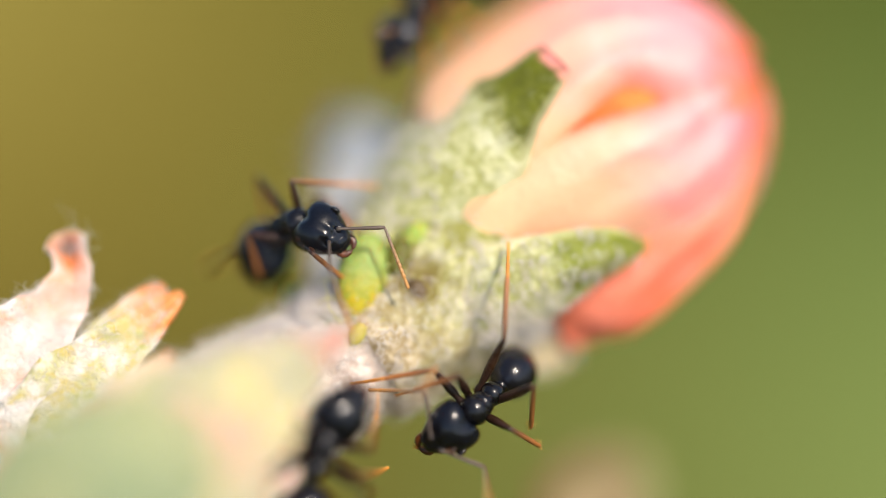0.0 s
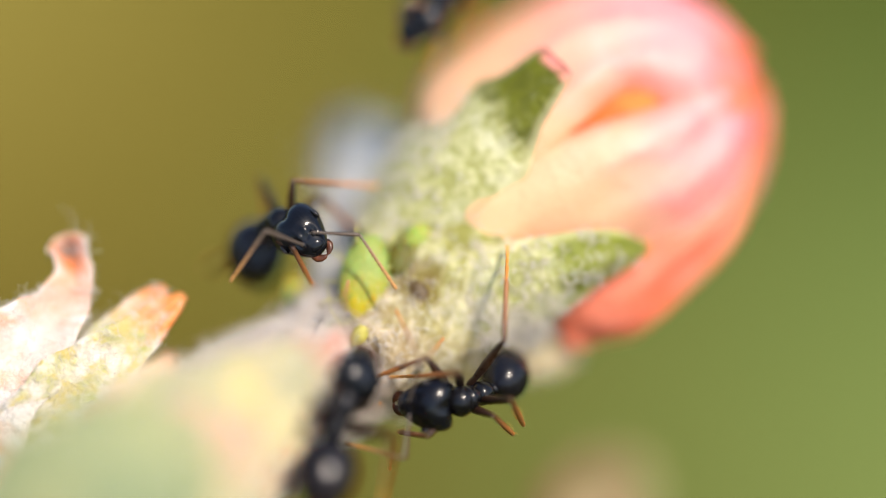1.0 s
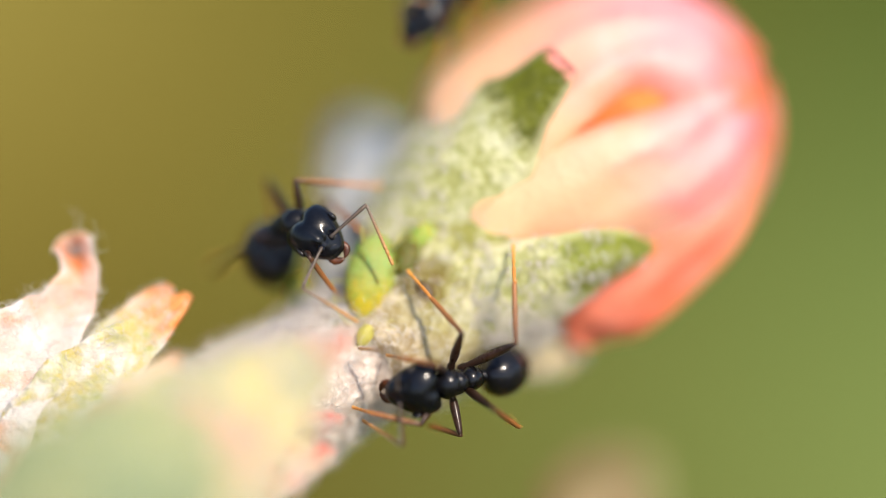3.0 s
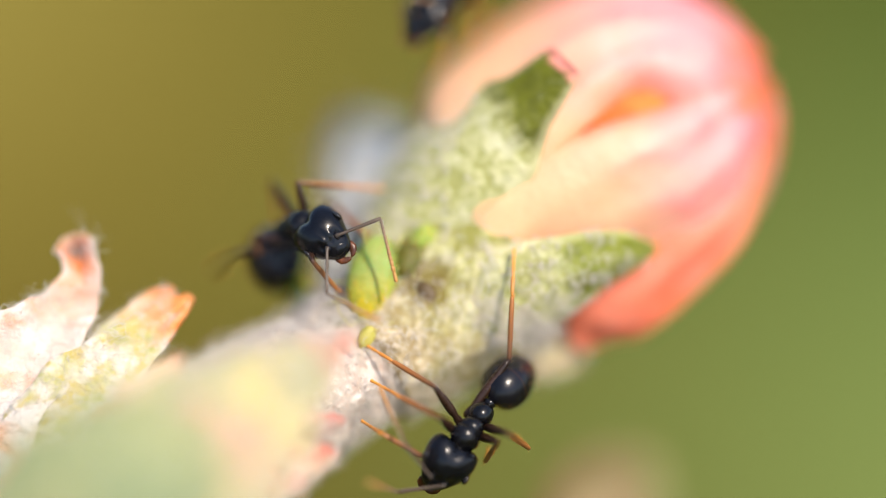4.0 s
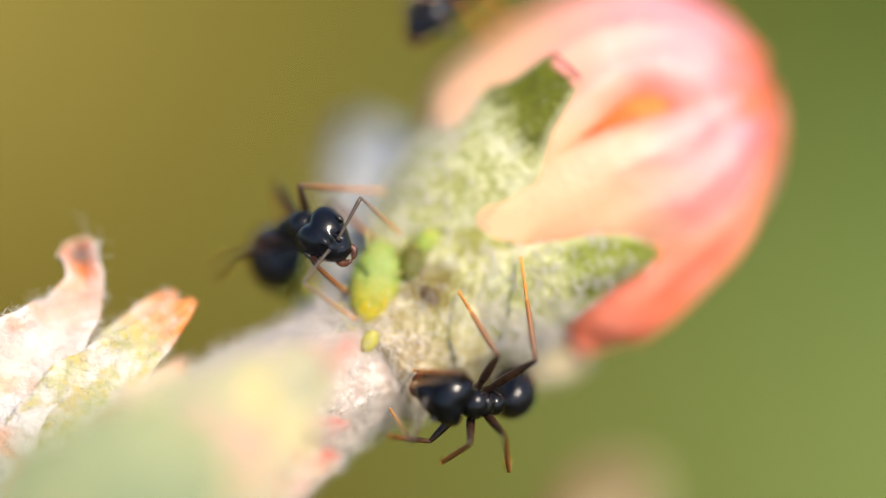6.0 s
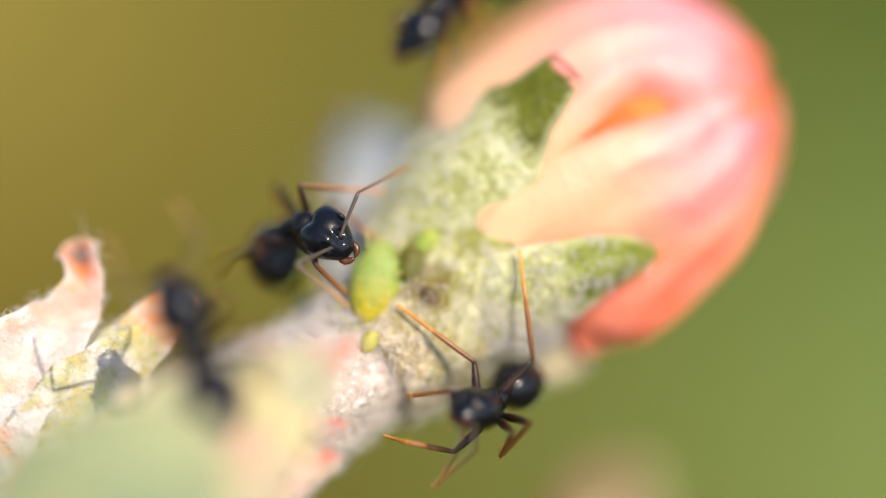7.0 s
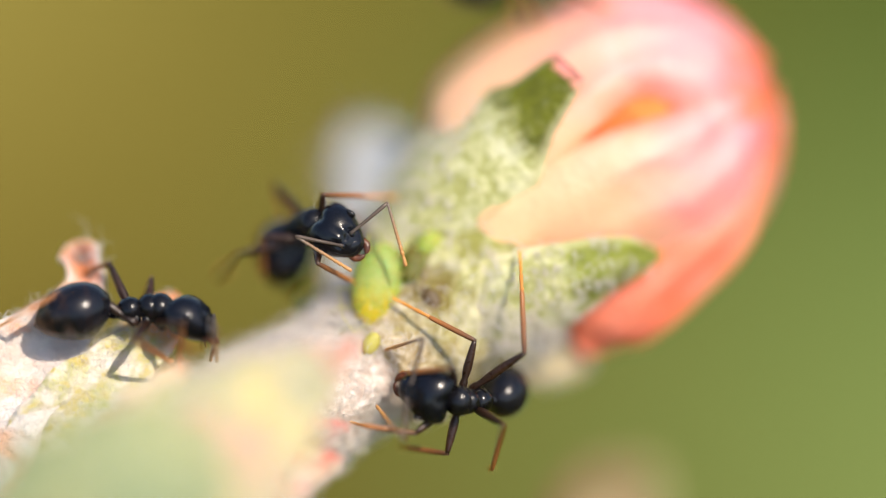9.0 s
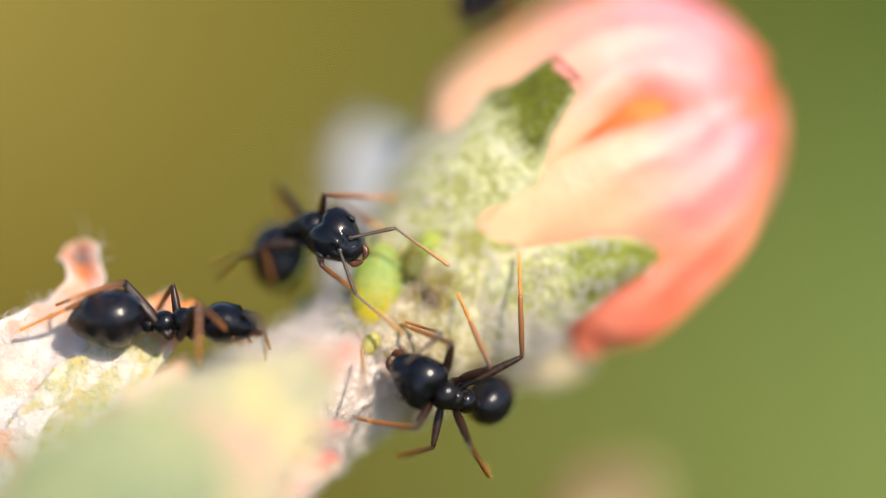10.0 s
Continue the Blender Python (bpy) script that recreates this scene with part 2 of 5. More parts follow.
def sepal_material(name, dark, tip, dark_from, tip_from, low=(0.31, 0.315, 0.10), high=(0.54, 0.53, 0.28)):
    """Woolly and pale at the base, bare and green towards the tip."""
    k = Mat(name, 0.6, Specular_IOR_Level=0.3)
    tuft = tufts(k, 16)
    wool = k.mix(k.ramp(tuft, (0.30, (0, 0, 0)), (0.72, (1, 1, 1))), low, high)
    wool = k.mix(k.ramp(k.noise(60, 3), (0.54, (0, 0, 0)), (0.74, (0.4, 0.4, 0.4))), wool, (0.82, 0.80, 0.64))
    a = k.math("ADD", k.attr("along"), k.math("MULTIPLY", k.math("SUBTRACT", k.noise(40), 0.5), 0.3))
    bare = k.ramp(k.noise(34, 4), (0.35, dark), (0.65, tuple(v * 1.6 for v in dark)))
    bare = k.mix(k.ramp(k.noise(22, 2), (0.58, (0, 0, 0)), (0.78, (0.12, 0.12, 0.12))), bare, (0.55, 0.58, 0.34))
    c = k.mix(k.ramp(a, (dark_from, (0, 0, 0)), (dark_from + 0.12, (1, 1, 1))), wool, bare)
    rim = k.ramp(k.math("ABSOLUTE", k.attr("across")), (0.74, (0, 0, 0)), (0.98, (0.38, 0.38, 0.38)))
    c = k.mix(rim, c, (0.76, 0.70, 0.44))
    c = k.mix(k.ramp(a, (tip_from, (0, 0, 0)), (min(tip_from + 0.1, 1.0), (1, 1, 1))), c, tip)
    k.color(gap_shade(k, c)).bump(tuft, 6, 0.6)
    return k.glow_through(c, 0.15).m


SEPAL = sepal_material("sepal_green", (0.078, 0.086, 0.003), (0.85, 0.32, 0.26), 0.55, 0.93)
SEPAL_WOOL = sepal_material("sepal_woolly", (0.15, 0.17, 0.02), (0.62, 0.36, 0.10), 0.50, 0.95)
SEPAL_PALE = leaf_material("sepal_pale", (0.46, 0.48, 0.45), (0.62, 0.63, 0.62), (0.66, 0.67, 0.68), 0.2)
CREAM_FILL = leaf_material("cream_fill", (0.56, 0.47, 0.27), (0.72, 0.62, 0.42), (0.78, 0.48, 0.33), 0.3)
LEAF_PINK = leaf_material("leaf_pinkish", (0.62, 0.52, 0.46), (0.70, 0.66, 0.63), (0.62, 0.15, 0.008), 0.06, 0.60, (0.68, 0.38, 0.25), rim=True)
LEAF_GREEN = leaf_material("leaf_green_tipped", (0.46, 0.46, 0.17), (0.74, 0.70, 0.62), (0.84, 0.26, 0.07), 0.2, 0.74, (0.60, 0.50, 0.16), size=44)
LEAF_NEAR = leaf_material("leaf_near", (0.33, 0.34, 0.23), (0.57, 0.49, 0.23), (0.84, 0.26, 0.18), 0.2, 0.84, (0.66, 0.38, 0.28), size=190)
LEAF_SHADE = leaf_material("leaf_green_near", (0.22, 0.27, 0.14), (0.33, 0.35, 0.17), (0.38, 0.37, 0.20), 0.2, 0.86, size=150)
LEAF_PEACH = leaf_material("leaf_peach", (0.74, 0.52, 0.34), (0.84, 0.66, 0.50), (0.86, 0.34, 0.16), 0.25, 0.85)
LEAF_DRY = leaf_material("leaf_dry", (0.21, 0.16, 0.075), (0.30, 0.23, 0.12), (0.30, 0.18, 0.09), 0.2, 0.85)
LEAF_RED = leaf_material("leaf_reddish", (0.50, 0.42, 0.22), (0.66, 0.52, 0.42), (0.74, 0.14, 0.06), 0.2, 0.79, (0.58, 0.13, 0.13), True, 34)


def wool_skin(name, low, high, low2=None, high2=None, size=15):
    """Matted wool: rounded pale tufts over a coloured skin; low2 and high2: its colours nearer the stem."""
    k = Mat(name, 0.8, Specular_IOR_Level=0.2)
    tuft = tufts(k, size)
    if low2:
        turn = k.ramp(k.math("ADD", k.attr("along"), k.math("MULTIPLY", k.math("SUBTRACT", k.noise(60), 0.5), 0.4)), (0.14, (0, 0, 0)), (0.42, (1, 1, 1)))
        low, high = k.mix(turn, low2, low), k.mix(turn, high2, high)
    c = k.mix(k.ramp(tuft, (0.30, (0, 0, 0)), (0.72, (1, 1, 1))), low, high)
    c = k.mix(k.ramp(k.noise(70, 3), (0.52, (0, 0, 0)), (0.72, (0.4, 0.4, 0.4))), c, (0.82, 0.80, 0.66))
    if low2:                           # uneven darker olive patches
        c = k.mix(k.ramp(k.noise(52, 3, 0.5, 0.5), (0.56, (0, 0, 0)), (0.68, (0.75, 0.75, 0.75))), c, (0.20, 0.18, 0.045))
    k.color(gap_shade(k, c)).bump(tuft, 6, 0.7)
    return k.glow_through(c, 0.15).m


CUP_SKIN = wool_skin("receptacle_wool", (0.25, 0.245, 0.06), (0.52, 0.50, 0.24), (0.34, 0.26, 0.13), (0.62, 0.53, 0.37), size=20)
STEM_SKIN = wool_skin("stem_wool", (0.54, 0.43, 0.36), (0.84, 0.77, 0.72), size=18)
def hair_material():
    """Very fine hair: half of the light slips past it or through it."""
    k = Mat("wool_hair", 0.5).color((0.96, 0.92, 0.87)).glow_through((0.96, 0.91, 0.85), 0.5)
    mixed = k.t.nodes["Material Output"].inputs[0].links[0].from_socket
    clear, mx = k.t.nodes.new("ShaderNodeBsdfTransparent"), k.t.nodes.new("ShaderNodeMixShader")
    mx.inputs[0].default_value = 0.42
    k.link(mixed, mx.inputs[1]), k.link(clear.outputs[0], mx.inputs[2])
    k.link(mx.outputs[0], k.t.nodes["Material Output"].inputs[0])
    return k.m


HAIR = hair_material()
BARK = soft_tissue("bark", ((0.3, (0.10, 0.07, 0.045)), (0.7, (0.22, 0.17, 0.12))), 90, (0.1, 0.08, 0.05), 0.0, 25, 10)


# ---- meshes ----
class Geo:
    """Points and faces in units, with a float along each strip ("along") and across it ("across")."""

    def __init__(self):
        self.v, self.f, self.a, self.c = [], [], [], []

    def grid(self, rows, along, across, wrap=False):
        n, m, s = len(rows), len(rows[0]), len(self.v)
        for i, row in enumerate(rows):
            self.v += row
            self.a += [along[i]] * m
            self.c += across
        for i in range(n - 1):
            for j in range(m if wrap else m - 1):
                k = (j + 1) % m
                self.f.append((s + i * m + j, s + i * m + k, s + (i + 1) * m + k, s + (i + 1) * m + j))
        return s

    def tube(self, path, radii, seg=12, up=None, bumpy=0.0):
        """A closed tube along path; radii: numbers, or (sideways, upwards) pairs."""
        rows, side0, n = [], None, len(path)
        for i, p in enumerate(path):
            d = (path[min(i + 1, n - 1)] - path[max(i - 1, 0)]).normalized()
            ref = side0 if side0 is not None else (up or (Vector((0, 0, 1)) if abs(d.z) < 0.9 else Vector((0, 1, 0)))).cross(d)
            side = (ref - d * ref.dot(d)).normalized()
            side0, top = side, d.cross(side)
            r = radii[i] if isinstance(radii[i], tuple) else (radii[i], radii[i])
            row = []
            for j in range(seg):
                q = 2 * math.pi * j / seg
                o = side * (math.cos(q) * r[0]) + top * (math.sin(q) * r[1])
                if bumpy:
                    o *= 1 + bumpy * noise.noise((p + o) * 0.02) + bumpy * 0.4 * noise.noise((p + o) * 0.07)
                row.append(p + o)
            rows.append(row)
        s = self.grid(rows, [i / (n - 1) for i in range(n)], [0.0] * seg, True)
        for base, p, flip, a in ((s, path[0], True, 0.0), (s + (n - 1) * seg, path[-1], False, 1.0)):
            self.v.append(p), self.a.append(a), self.c.append(0.0)
            tip = len(self.v) - 1
            for j in range(seg):
                k = (j + 1) % seg
                self.f.append((base + k, base + j, tip) if flip else (base + j, base + k, tip))
        return self

    def ball(self, centre, r, seg=14, rings=9, m=None):
        """An ellipsoid with the radii r."""
        m = m or Matrix.Identity(3)
        rows = []
        for i in range(rings + 1):
            q = math.pi * (0.02 + 0.96 * i / rings)
            rows.append([centre + m @ Vector((-math.cos(q) * r[0], math.sin(q) * math.cos(2 * math.pi * j / seg) * r[1], math.sin(q) * math.sin(2 * math.pi * j / seg) * r[2])) for j in range(seg)])
        s = self.grid(rows, [i / rings for i in range(rings + 1)], [0.0] * seg, True)
        self.f.append(tuple(s + j for j in range(seg))[::-1])
        self.f.append(tuple(s + rings * seg + j for j in range(seg)))
        return self

    def blade(self, spine, width, normal, cup=0.0, thick=10.0, teeth=0, tooth=0.15, cells=14, wave=0.0, seed=0.0):
        """A leaf or petal of real thickness. spine: places; width(a): half width; normal: its upper side; cup: how far the edges rise."""
        n, rows_up, rows_low = len(spine), [], []
        across = [2 * j / cells - 1 for j in range(cells + 1)]
        for i, p in enumerate(spine):
            a = i / (n - 1)
            d = (spine[min(i + 1, n - 1)] - spine[max(i - 1, 0)]).normalized()
            nn = normal(a) if callable(normal) else normal
            side = d.cross(nn).normalized()
            nn = side.cross(d).normalized()
            up, low = [], []
            for c in across:
                w = width(a) * (1 + (tooth * math.sin(a * teeth * 2 * math.pi + (1 if c > 0 else 0)) if teeth else 0))
                lift = (cup(a) if callable(cup) else cup) * width(a) * c * c + wave * noise.noise(Vector((a * 4 + seed, c * 1.5, seed * 3.1)))
                q = p + side * (c * w) + nn * lift
                th = thick * (1 - 0.8 * c ** 4) * (0.35 + 0.65 * math.sin(math.pi * min(1, 0.25 + 0.7 * (1 - a))))
                up.append(q + nn * th / 2), low.append(q - nn * th / 2)
            rows_up.append(up), rows_low.append(low)
        al = [i / (n - 1) for i in range(n)]
        rows = [u + l[::-1] for u, l in zip(rows_up, rows_low)]
        s = self.grid(rows, al, across + across[::-1], True)
        m = 2 * (cells + 1)
        for base, flip in ((s, True), (s + (n - 1) * m, False)):
            for j in range(cells):
                f = (base + j, base + j + 1, base + m - 2 - j, base + m - 1 - j)
                self.f.append(f if flip else f[::-1])
        return self

    def hair(self, root, way, length, r, bend):
        """A thin curved hair with three sides."""
        rows, side = [], way.orthogonal().normalized()
        top = way.cross(side)
        for i, k in enumerate((0, 0.55)):
            p = root + way * (length * k) + bend * (length * k * k)
            rows.append([p + (side * math.cos(q) + top * math.sin(q)) * r * (1 - 0.5 * k) for q in (0, 2.09, 4.19)])
        s = self.grid(rows, [0, 0.55], [0.0] * 3, True)
        self.v.append(root + way * length + bend * length), self.a.append(1.0), self.c.append(0.0)
        for j in range(3):
            self.f.append((s + 3 + j, s + 3 + (j + 1) % 3, len(self.v) - 1))

    def strand(self, root, way, length, r, swing):
        """A long curly hair; swing: which way it curls."""
        rows, n = [], 6
        side = way.orthogonal().normalized()
        top = way.cross(side)
        for i in range(n):
            k = i / (n - 1)
            p = root + way * (length * k) + swing * (math.sin(k * 5.0) * 0.25 * length) + way.cross(swing) * ((1 - math.cos(k * 4.0)) * 0.16 * length)
            rows.append([p + (side * math.cos(q) + top * math.sin(q)) * r * (1 - 0.6 * k) for q in (0, 2.09, 4.19)])
        self.grid(rows, [i / (n - 1) for i in range(n)], [0.0] * 3, True)

    def mesh(self, name, material, origin=Vector((0, 0, 0))):
        me = bpy.data.meshes.new(name)
        me.from_pydata([(p - origin) * U for p in self.v], [], self.f)
        for key, values in (("along", self.a), ("across", self.c)):
            at = me.attributes.new(key, "FLOAT", "POINT")
            at.data.foreach_set("value", values)
        me.polygons.foreach_set("use_smooth", [True] * len(me.polygons))
        me.materials.append(material)
        return me


def thing(name, at):
    ob = new(name)
    ob.empty_display_size = 0.001
    ob.matrix_world = VIEW @ Matrix.Translation(at * U)
    ob["_at"] = tuple(at)
    return ob


def part(name, geo, material, parent, label="", at=None, m=None):
    """One mesh under a thing or part. geo is in the parent's own space, unless at gives the parent's place in the layout."""
    ob = new(name, geo.mesh(name, material, at or Vector((0, 0, 0))))
    ob.parent = parent
    if m is not None:
        ob.matrix_basis = m
    return tagged(ob, label)


def curve(points, n):
    """A smooth line through points, with n places."""
    pts = [points[0] * 2 - points[1], *points, points[-1] * 2 - points[-2]]
    out = []
    for i in range(n):
        s = i / (n - 1) * (len(points) - 1)
        k = min(int(s), len(points) - 2)
        a, b, c, d = pts[k:k + 4]
        s -= k
        out.append(0.5 * (2 * b + (c - a) * s + (2 * a - 5 * b + 4 * c - d) * s * s + (3 * b - a - 3 * c + d) * s ** 3))
    return out


def profile(*knots):
    return lambda a: float(np.interp(a, [k[0] for k in knots], [k[1] for k in knots]))


# ---- ground ----
def ground_material():
    k = Mat("meadow_soil", 0.95, Specular_IOR_Level=0.0)
    def big(metres, detail=3):
        return k.noise(metres / U, detail)
    soil = k.ramp(big(0.07), (0.3, (0.066, 0.047, 0.007)), (0.7, (0.090, 0.068, 0.010)))
    grass = k.ramp(big(0.06), (0.3, (0.014, 0.032, 0.002)), (0.7, (0.026, 0.044, 0.004)))
    def spot(x, y, radius, soft):
        """An uneven patch of ground about (x, y)."""
        n = k.t.nodes.new("ShaderNodeVectorMath")
        n.operation = "DISTANCE"
        k.link(k.place, n.inputs[0])
        n.inputs[1].default_value = (x, y, 0)
        d = k.math("ADD", n.outputs["Value"], k.math("MULTIPLY", k.math("SUBTRACT", big(radius * 0.6), 0.5), radius * 0.9))
        return k.ramp(d, (max(radius - soft, 0.0), (1, 1, 1)), (min(radius + soft, 1.0), (0, 0, 0)))

    c = k.mix(k.ramp(big(0.45, 4), (0.42, (0, 0, 0)), (0.58, (1, 1, 1))), soil, grass)
    pale_tan, young = (0.245, 0.200, 0.044), (0.165, 0.222, 0.062)       # pale tan and pale green tones, in patches all over the meadow
    c = k.mix(k.ramp(big(0.62, 3), (0.60, (0, 0, 0)), (0.66, (1, 1, 1))), c, pale_tan)
    c = k.mix(k.ramp(big(0.50, 3), (0.36, (1, 1, 1)), (0.41, (0, 0, 0))), c, young)
    # patches placed to set how pale the blurred background looks
    c = k.mix(spot(-0.12, 0.95, 0.24, 0.05), c, soil)
    c = k.mix(spot(-0.20, 1.24, 0.21, 0.06), c, pale_tan)
    c = k.mix(spot(0.22, 1.18, 0.22, 0.05), c, grass)
    c = k.mix(spot(0.14, 0.92, 0.13, 0.05), c, young)
    c = k.mix(spot(-0.065, 1.01, 0.095, 0.05), c, (0.058, 0.041, 0.003))
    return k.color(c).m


def build_ground():
    g = Geo()
    n = 40
    def reach(i):
        s = 2 * i / n - 1
        return math.copysign(abs(s) ** 3, s) * 400
    rows = [[Vector((reach(i), reach(j), 0.03 * noise.noise(Vector((reach(i), reach(j), 0)))  - (0.01 if abs(reach(i)) > 2 else 0))) / U for i in range(n + 1)] for j in range(n + 1)]
    g.grid(rows, [0.0] * (n + 1), [0.0] * (n + 1))
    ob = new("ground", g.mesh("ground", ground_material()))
    tagged(ob, "olive-brown meadow soil passing into green grass, far out of focus", "ground", kind="structure")


build_ground()


def build_grass():
    """Tufts of meadow grass, sparse on the bare soil."""
    k = Mat("grass_blade", 0.6)
    n = k.t.nodes.new("ShaderNodeNewGeometry")
    c = k.ramp(n.outputs["Random Per Island"], (0.0, (0.028, 0.062, 0.006)), (0.7, (0.055, 0.095, 0.014)), (1.0, (0.13, 0.12, 0.04)))
    k.color(c).glow_through(c, 0.3)
    rnd, g = random.Random(8), Geo()
    for _ in range(420):
        x, y = rnd.uniform(-1.2, 1.6), rnd.uniform(0.55, 3.2)
        if abs(x) < 0.22 and y < 1.5 and rnd.random() < 0.97:
            continue
        for _ in range(9):
            root = Vector((x + rnd.gauss(0, 0.012), y + rnd.gauss(0, 0.012), -0.04)) / U
            way = Vector((rnd.gauss(0, 0.25), rnd.gauss(0, 0.25), 1)).normalized()
            g.hair(root, way, rnd.uniform(0.05, 0.11) / U, rnd.uniform(0.001, 0.002) / U, Vector((rnd.gauss(0, 0.25), rnd.gauss(0, 0.25), -0.15)))
    tagged(new("grass", g.mesh("grass", k.m)), "green meadow grass in tufts, out of focus", "grass", kind="stuff")


build_grass()

# ---- twig ----
TWIG_AT = P(560, 690, -130)
AXIS = [P(-900, 1500, -900), P(-350, 1130, -300), P(100, 930, -200), P(372, 779, -140), P(548, 676, -130), P(672, 588, -185), P(740, 544, -225)]
BUD_C = P(1072, 236, -360)
TO_CUP = Vector((105, -63, 80))        # how far the petals' base leans from the bud's axis into the receptacle
BUD_AXIS = (P(1330, 140, -385) - P(870, 352, -390)).normalized()


def basis(axis, ref):
    side = ref.cross(axis).normalized()
    return Matrix((side, axis.cross(side), axis)).transposed()


def build_petal(parent, lon, half, radius, rim, name="petal", material=PETAL, seed=0.0, a0=-0.95, a1=0.95, notch=(0, 0, 0), sweep=0.0, label=""):
    """A petal that wraps a ball about the bud's axis. lon: its middle in degrees, where 0 is the upper left side and 90 faces the lens; half: half width
    in degrees; sweep: how far one edge swings round towards the tip; notch: (which edge, degrees, where along) draws one edge back."""
    m = basis(BUD_AXIS, Vector((0, 0, 1)))
    g, n, cells = Geo(), 34, 30
    up, low = [], []
    across = [2 * j / cells - 1 for j in range(cells + 1)]
    for i in range(n + 1):
        a = i / n
        lat = (a0 + (a1 - a0) * a) * math.pi / 2
        r1, r2 = [], []
        for c in across:
            shape = math.sin(math.pi * min(1, 0.12 + 0.82 * a)) ** 0.5
            q = half * c * (0.55 + 0.45 * shape)
            if notch[0] * c > 0:
                q -= notch[1] * abs(c) ** 1.5 * notch[0] * math.exp(-((a - notch[2]) / (0.27 if a < notch[2] else 0.1)) ** 2)
            if sweep * c > 0:
                q += sweep * abs(c) ** 2 * max(0.0, (a - 0.6) / 0.4) ** 1.3
            q = radians(lon + q) + 0.05 * noise.noise(Vector((a * 3, c, seed)))
            lat2 = lat - 0.22 * c * c * a * a
            roll = 0.2 * max(0.0, notch[0] * c) ** 5 * math.exp(-((a - notch[2]) / 0.22) ** 2) * (1 if notch[0] else 0)
            fold = -roll + 0.028 * math.sin(c * 7 + seed) * a + 0.012 * math.sin(c * 15 + 2 * seed + 2 * a) * a
            r = radius * (1 + rim * (a ** 3) * 0.5 + rim * c ** 4 * 0.5 + fold + 0.06 * noise.noise(Vector((a * 2.4 + seed, c * 1.6, 7.7 + seed))))
            low_part = max(0.0, -lat2 / (math.pi / 2))
            cl = math.cos(lat2) if lat2 > 0 else math.cos(lat2) ** 0.22
            d = Vector((math.cos(q) * cl, math.sin(q) * cl, math.sin(lat2) * (1.03 + 0.27 * min(1, low_part * 2))))
            p = BUD_C + m @ (d * r) + TO_CUP * low_part ** 2
            nn = (m @ Vector((math.cos(q), math.sin(q), math.sin(lat2) if lat2 > 0 else 0.2 * math.sin(lat2)))).normalized()
            r1.append(p + nn * 4), r2.append(p - nn * 4)
        up.append(r1), low.append(r2)
    rows = [u + l[::-1] for u, l in zip(up, low)]
    s = g.grid(rows, [i / n for i in range(n + 1)], across + across[::-1], True)
    mm = 2 * (cells + 1)
    for base, flip in ((s, True), (s + n * mm, False)):
        for j in range(cells):
            f = (base + j, base + j + 1, base + mm - 2 - j, base + mm - 1 - j)
            g.f.append(f if flip else f[::-1])
    return part(name, g, material, parent, label, at=TWIG_AT)


def add_wool(owner, geo, count, length, thick, seed, lay=0.8, keep=lambda p: True, at=None):
    """Matted hairs on random faces of geo."""
    rnd = random.Random(seed)
    g, made, tries = Geo(), 0, 0
    centre = sum(geo.v, Vector((0, 0, 0))) / len(geo.v)
    while made < count and tries < count * 6:
        tries += 1
        f = geo.f[rnd.randrange(len(geo.f))]
        a, b, c = (geo.v[k] for k in f[:3])
        n = (b - a).cross(c - a)
        if n.length < 1e-6:
            continue
        n.normalize()
        k1, k2 = rnd.random(), rnd.random()
        p = a + (b - a) * k1 + (c - b) * (k2 * k1)
        if n.z < -0.35 or not keep(p):
            continue
        stray = Vector((rnd.gauss(0, 1), rnd.gauss(0, 1), rnd.gauss(0, 1)))
        flat = (stray - n * stray.dot(n)).normalized()
        way = (n * (1 - lay * rnd.uniform(0.6, 1.0)) + flat * lay).normalized()
        bend = n.cross(flat) * rnd.gauss(0, 0.5) - n * rnd.uniform(0.0, 0.4) * lay
        g.hair(p, way, length * rnd.uniform(0.5, 1.3), thick * rnd.uniform(0.6, 1.2) * 0.3, bend)
        made += 1
    ob = part("wool", g, HAIR, owner, "fine white plant wool", at=at or TWIG_AT)
    return tagged(ob, kind="stuff")


def add_curls(owner, geo, count, length, thick, seed, keep, lift=0.35, at=None):
    """Long curled strands of wool that lie over random faces of geo."""
    rnd, g, made = random.Random(seed), Geo(), 0
    for _ in range(count * 8):
        f = geo.f[rnd.randrange(len(geo.f))]
        a, b, c = (geo.v[k] for k in f[:3])
        n = (b - a).cross(c - a)
        if n.length < 1e-6:
            continue
        n.normalize()
        k1, k2 = rnd.random(), rnd.random()
        p = a + (b - a) * k1 + (c - b) * (k2 * k1)
        if n.z < -0.2 or not keep(p):
            continue
        stray = Vector((rnd.gauss(0, 1), rnd.gauss(0, 1), rnd.gauss(0, 1)))
        flat = (stray - n * stray.dot(n)).normalized()
        g.strand(p, (flat + n * lift * rnd.uniform(0.3, 1.6)).normalized(), length * rnd.uniform(0.5, 1.4), thick * rnd.uniform(0.6, 1.3), n.cross(flat) * rnd.choice((-1, 1)) * rnd.uniform(0.4, 1.2))
        made += 1
        if made == count:
            break
    return tagged(part("wool", g, HAIR, owner, "long curled strands of white wool", at=at or TWIG_AT), kind="stuff")


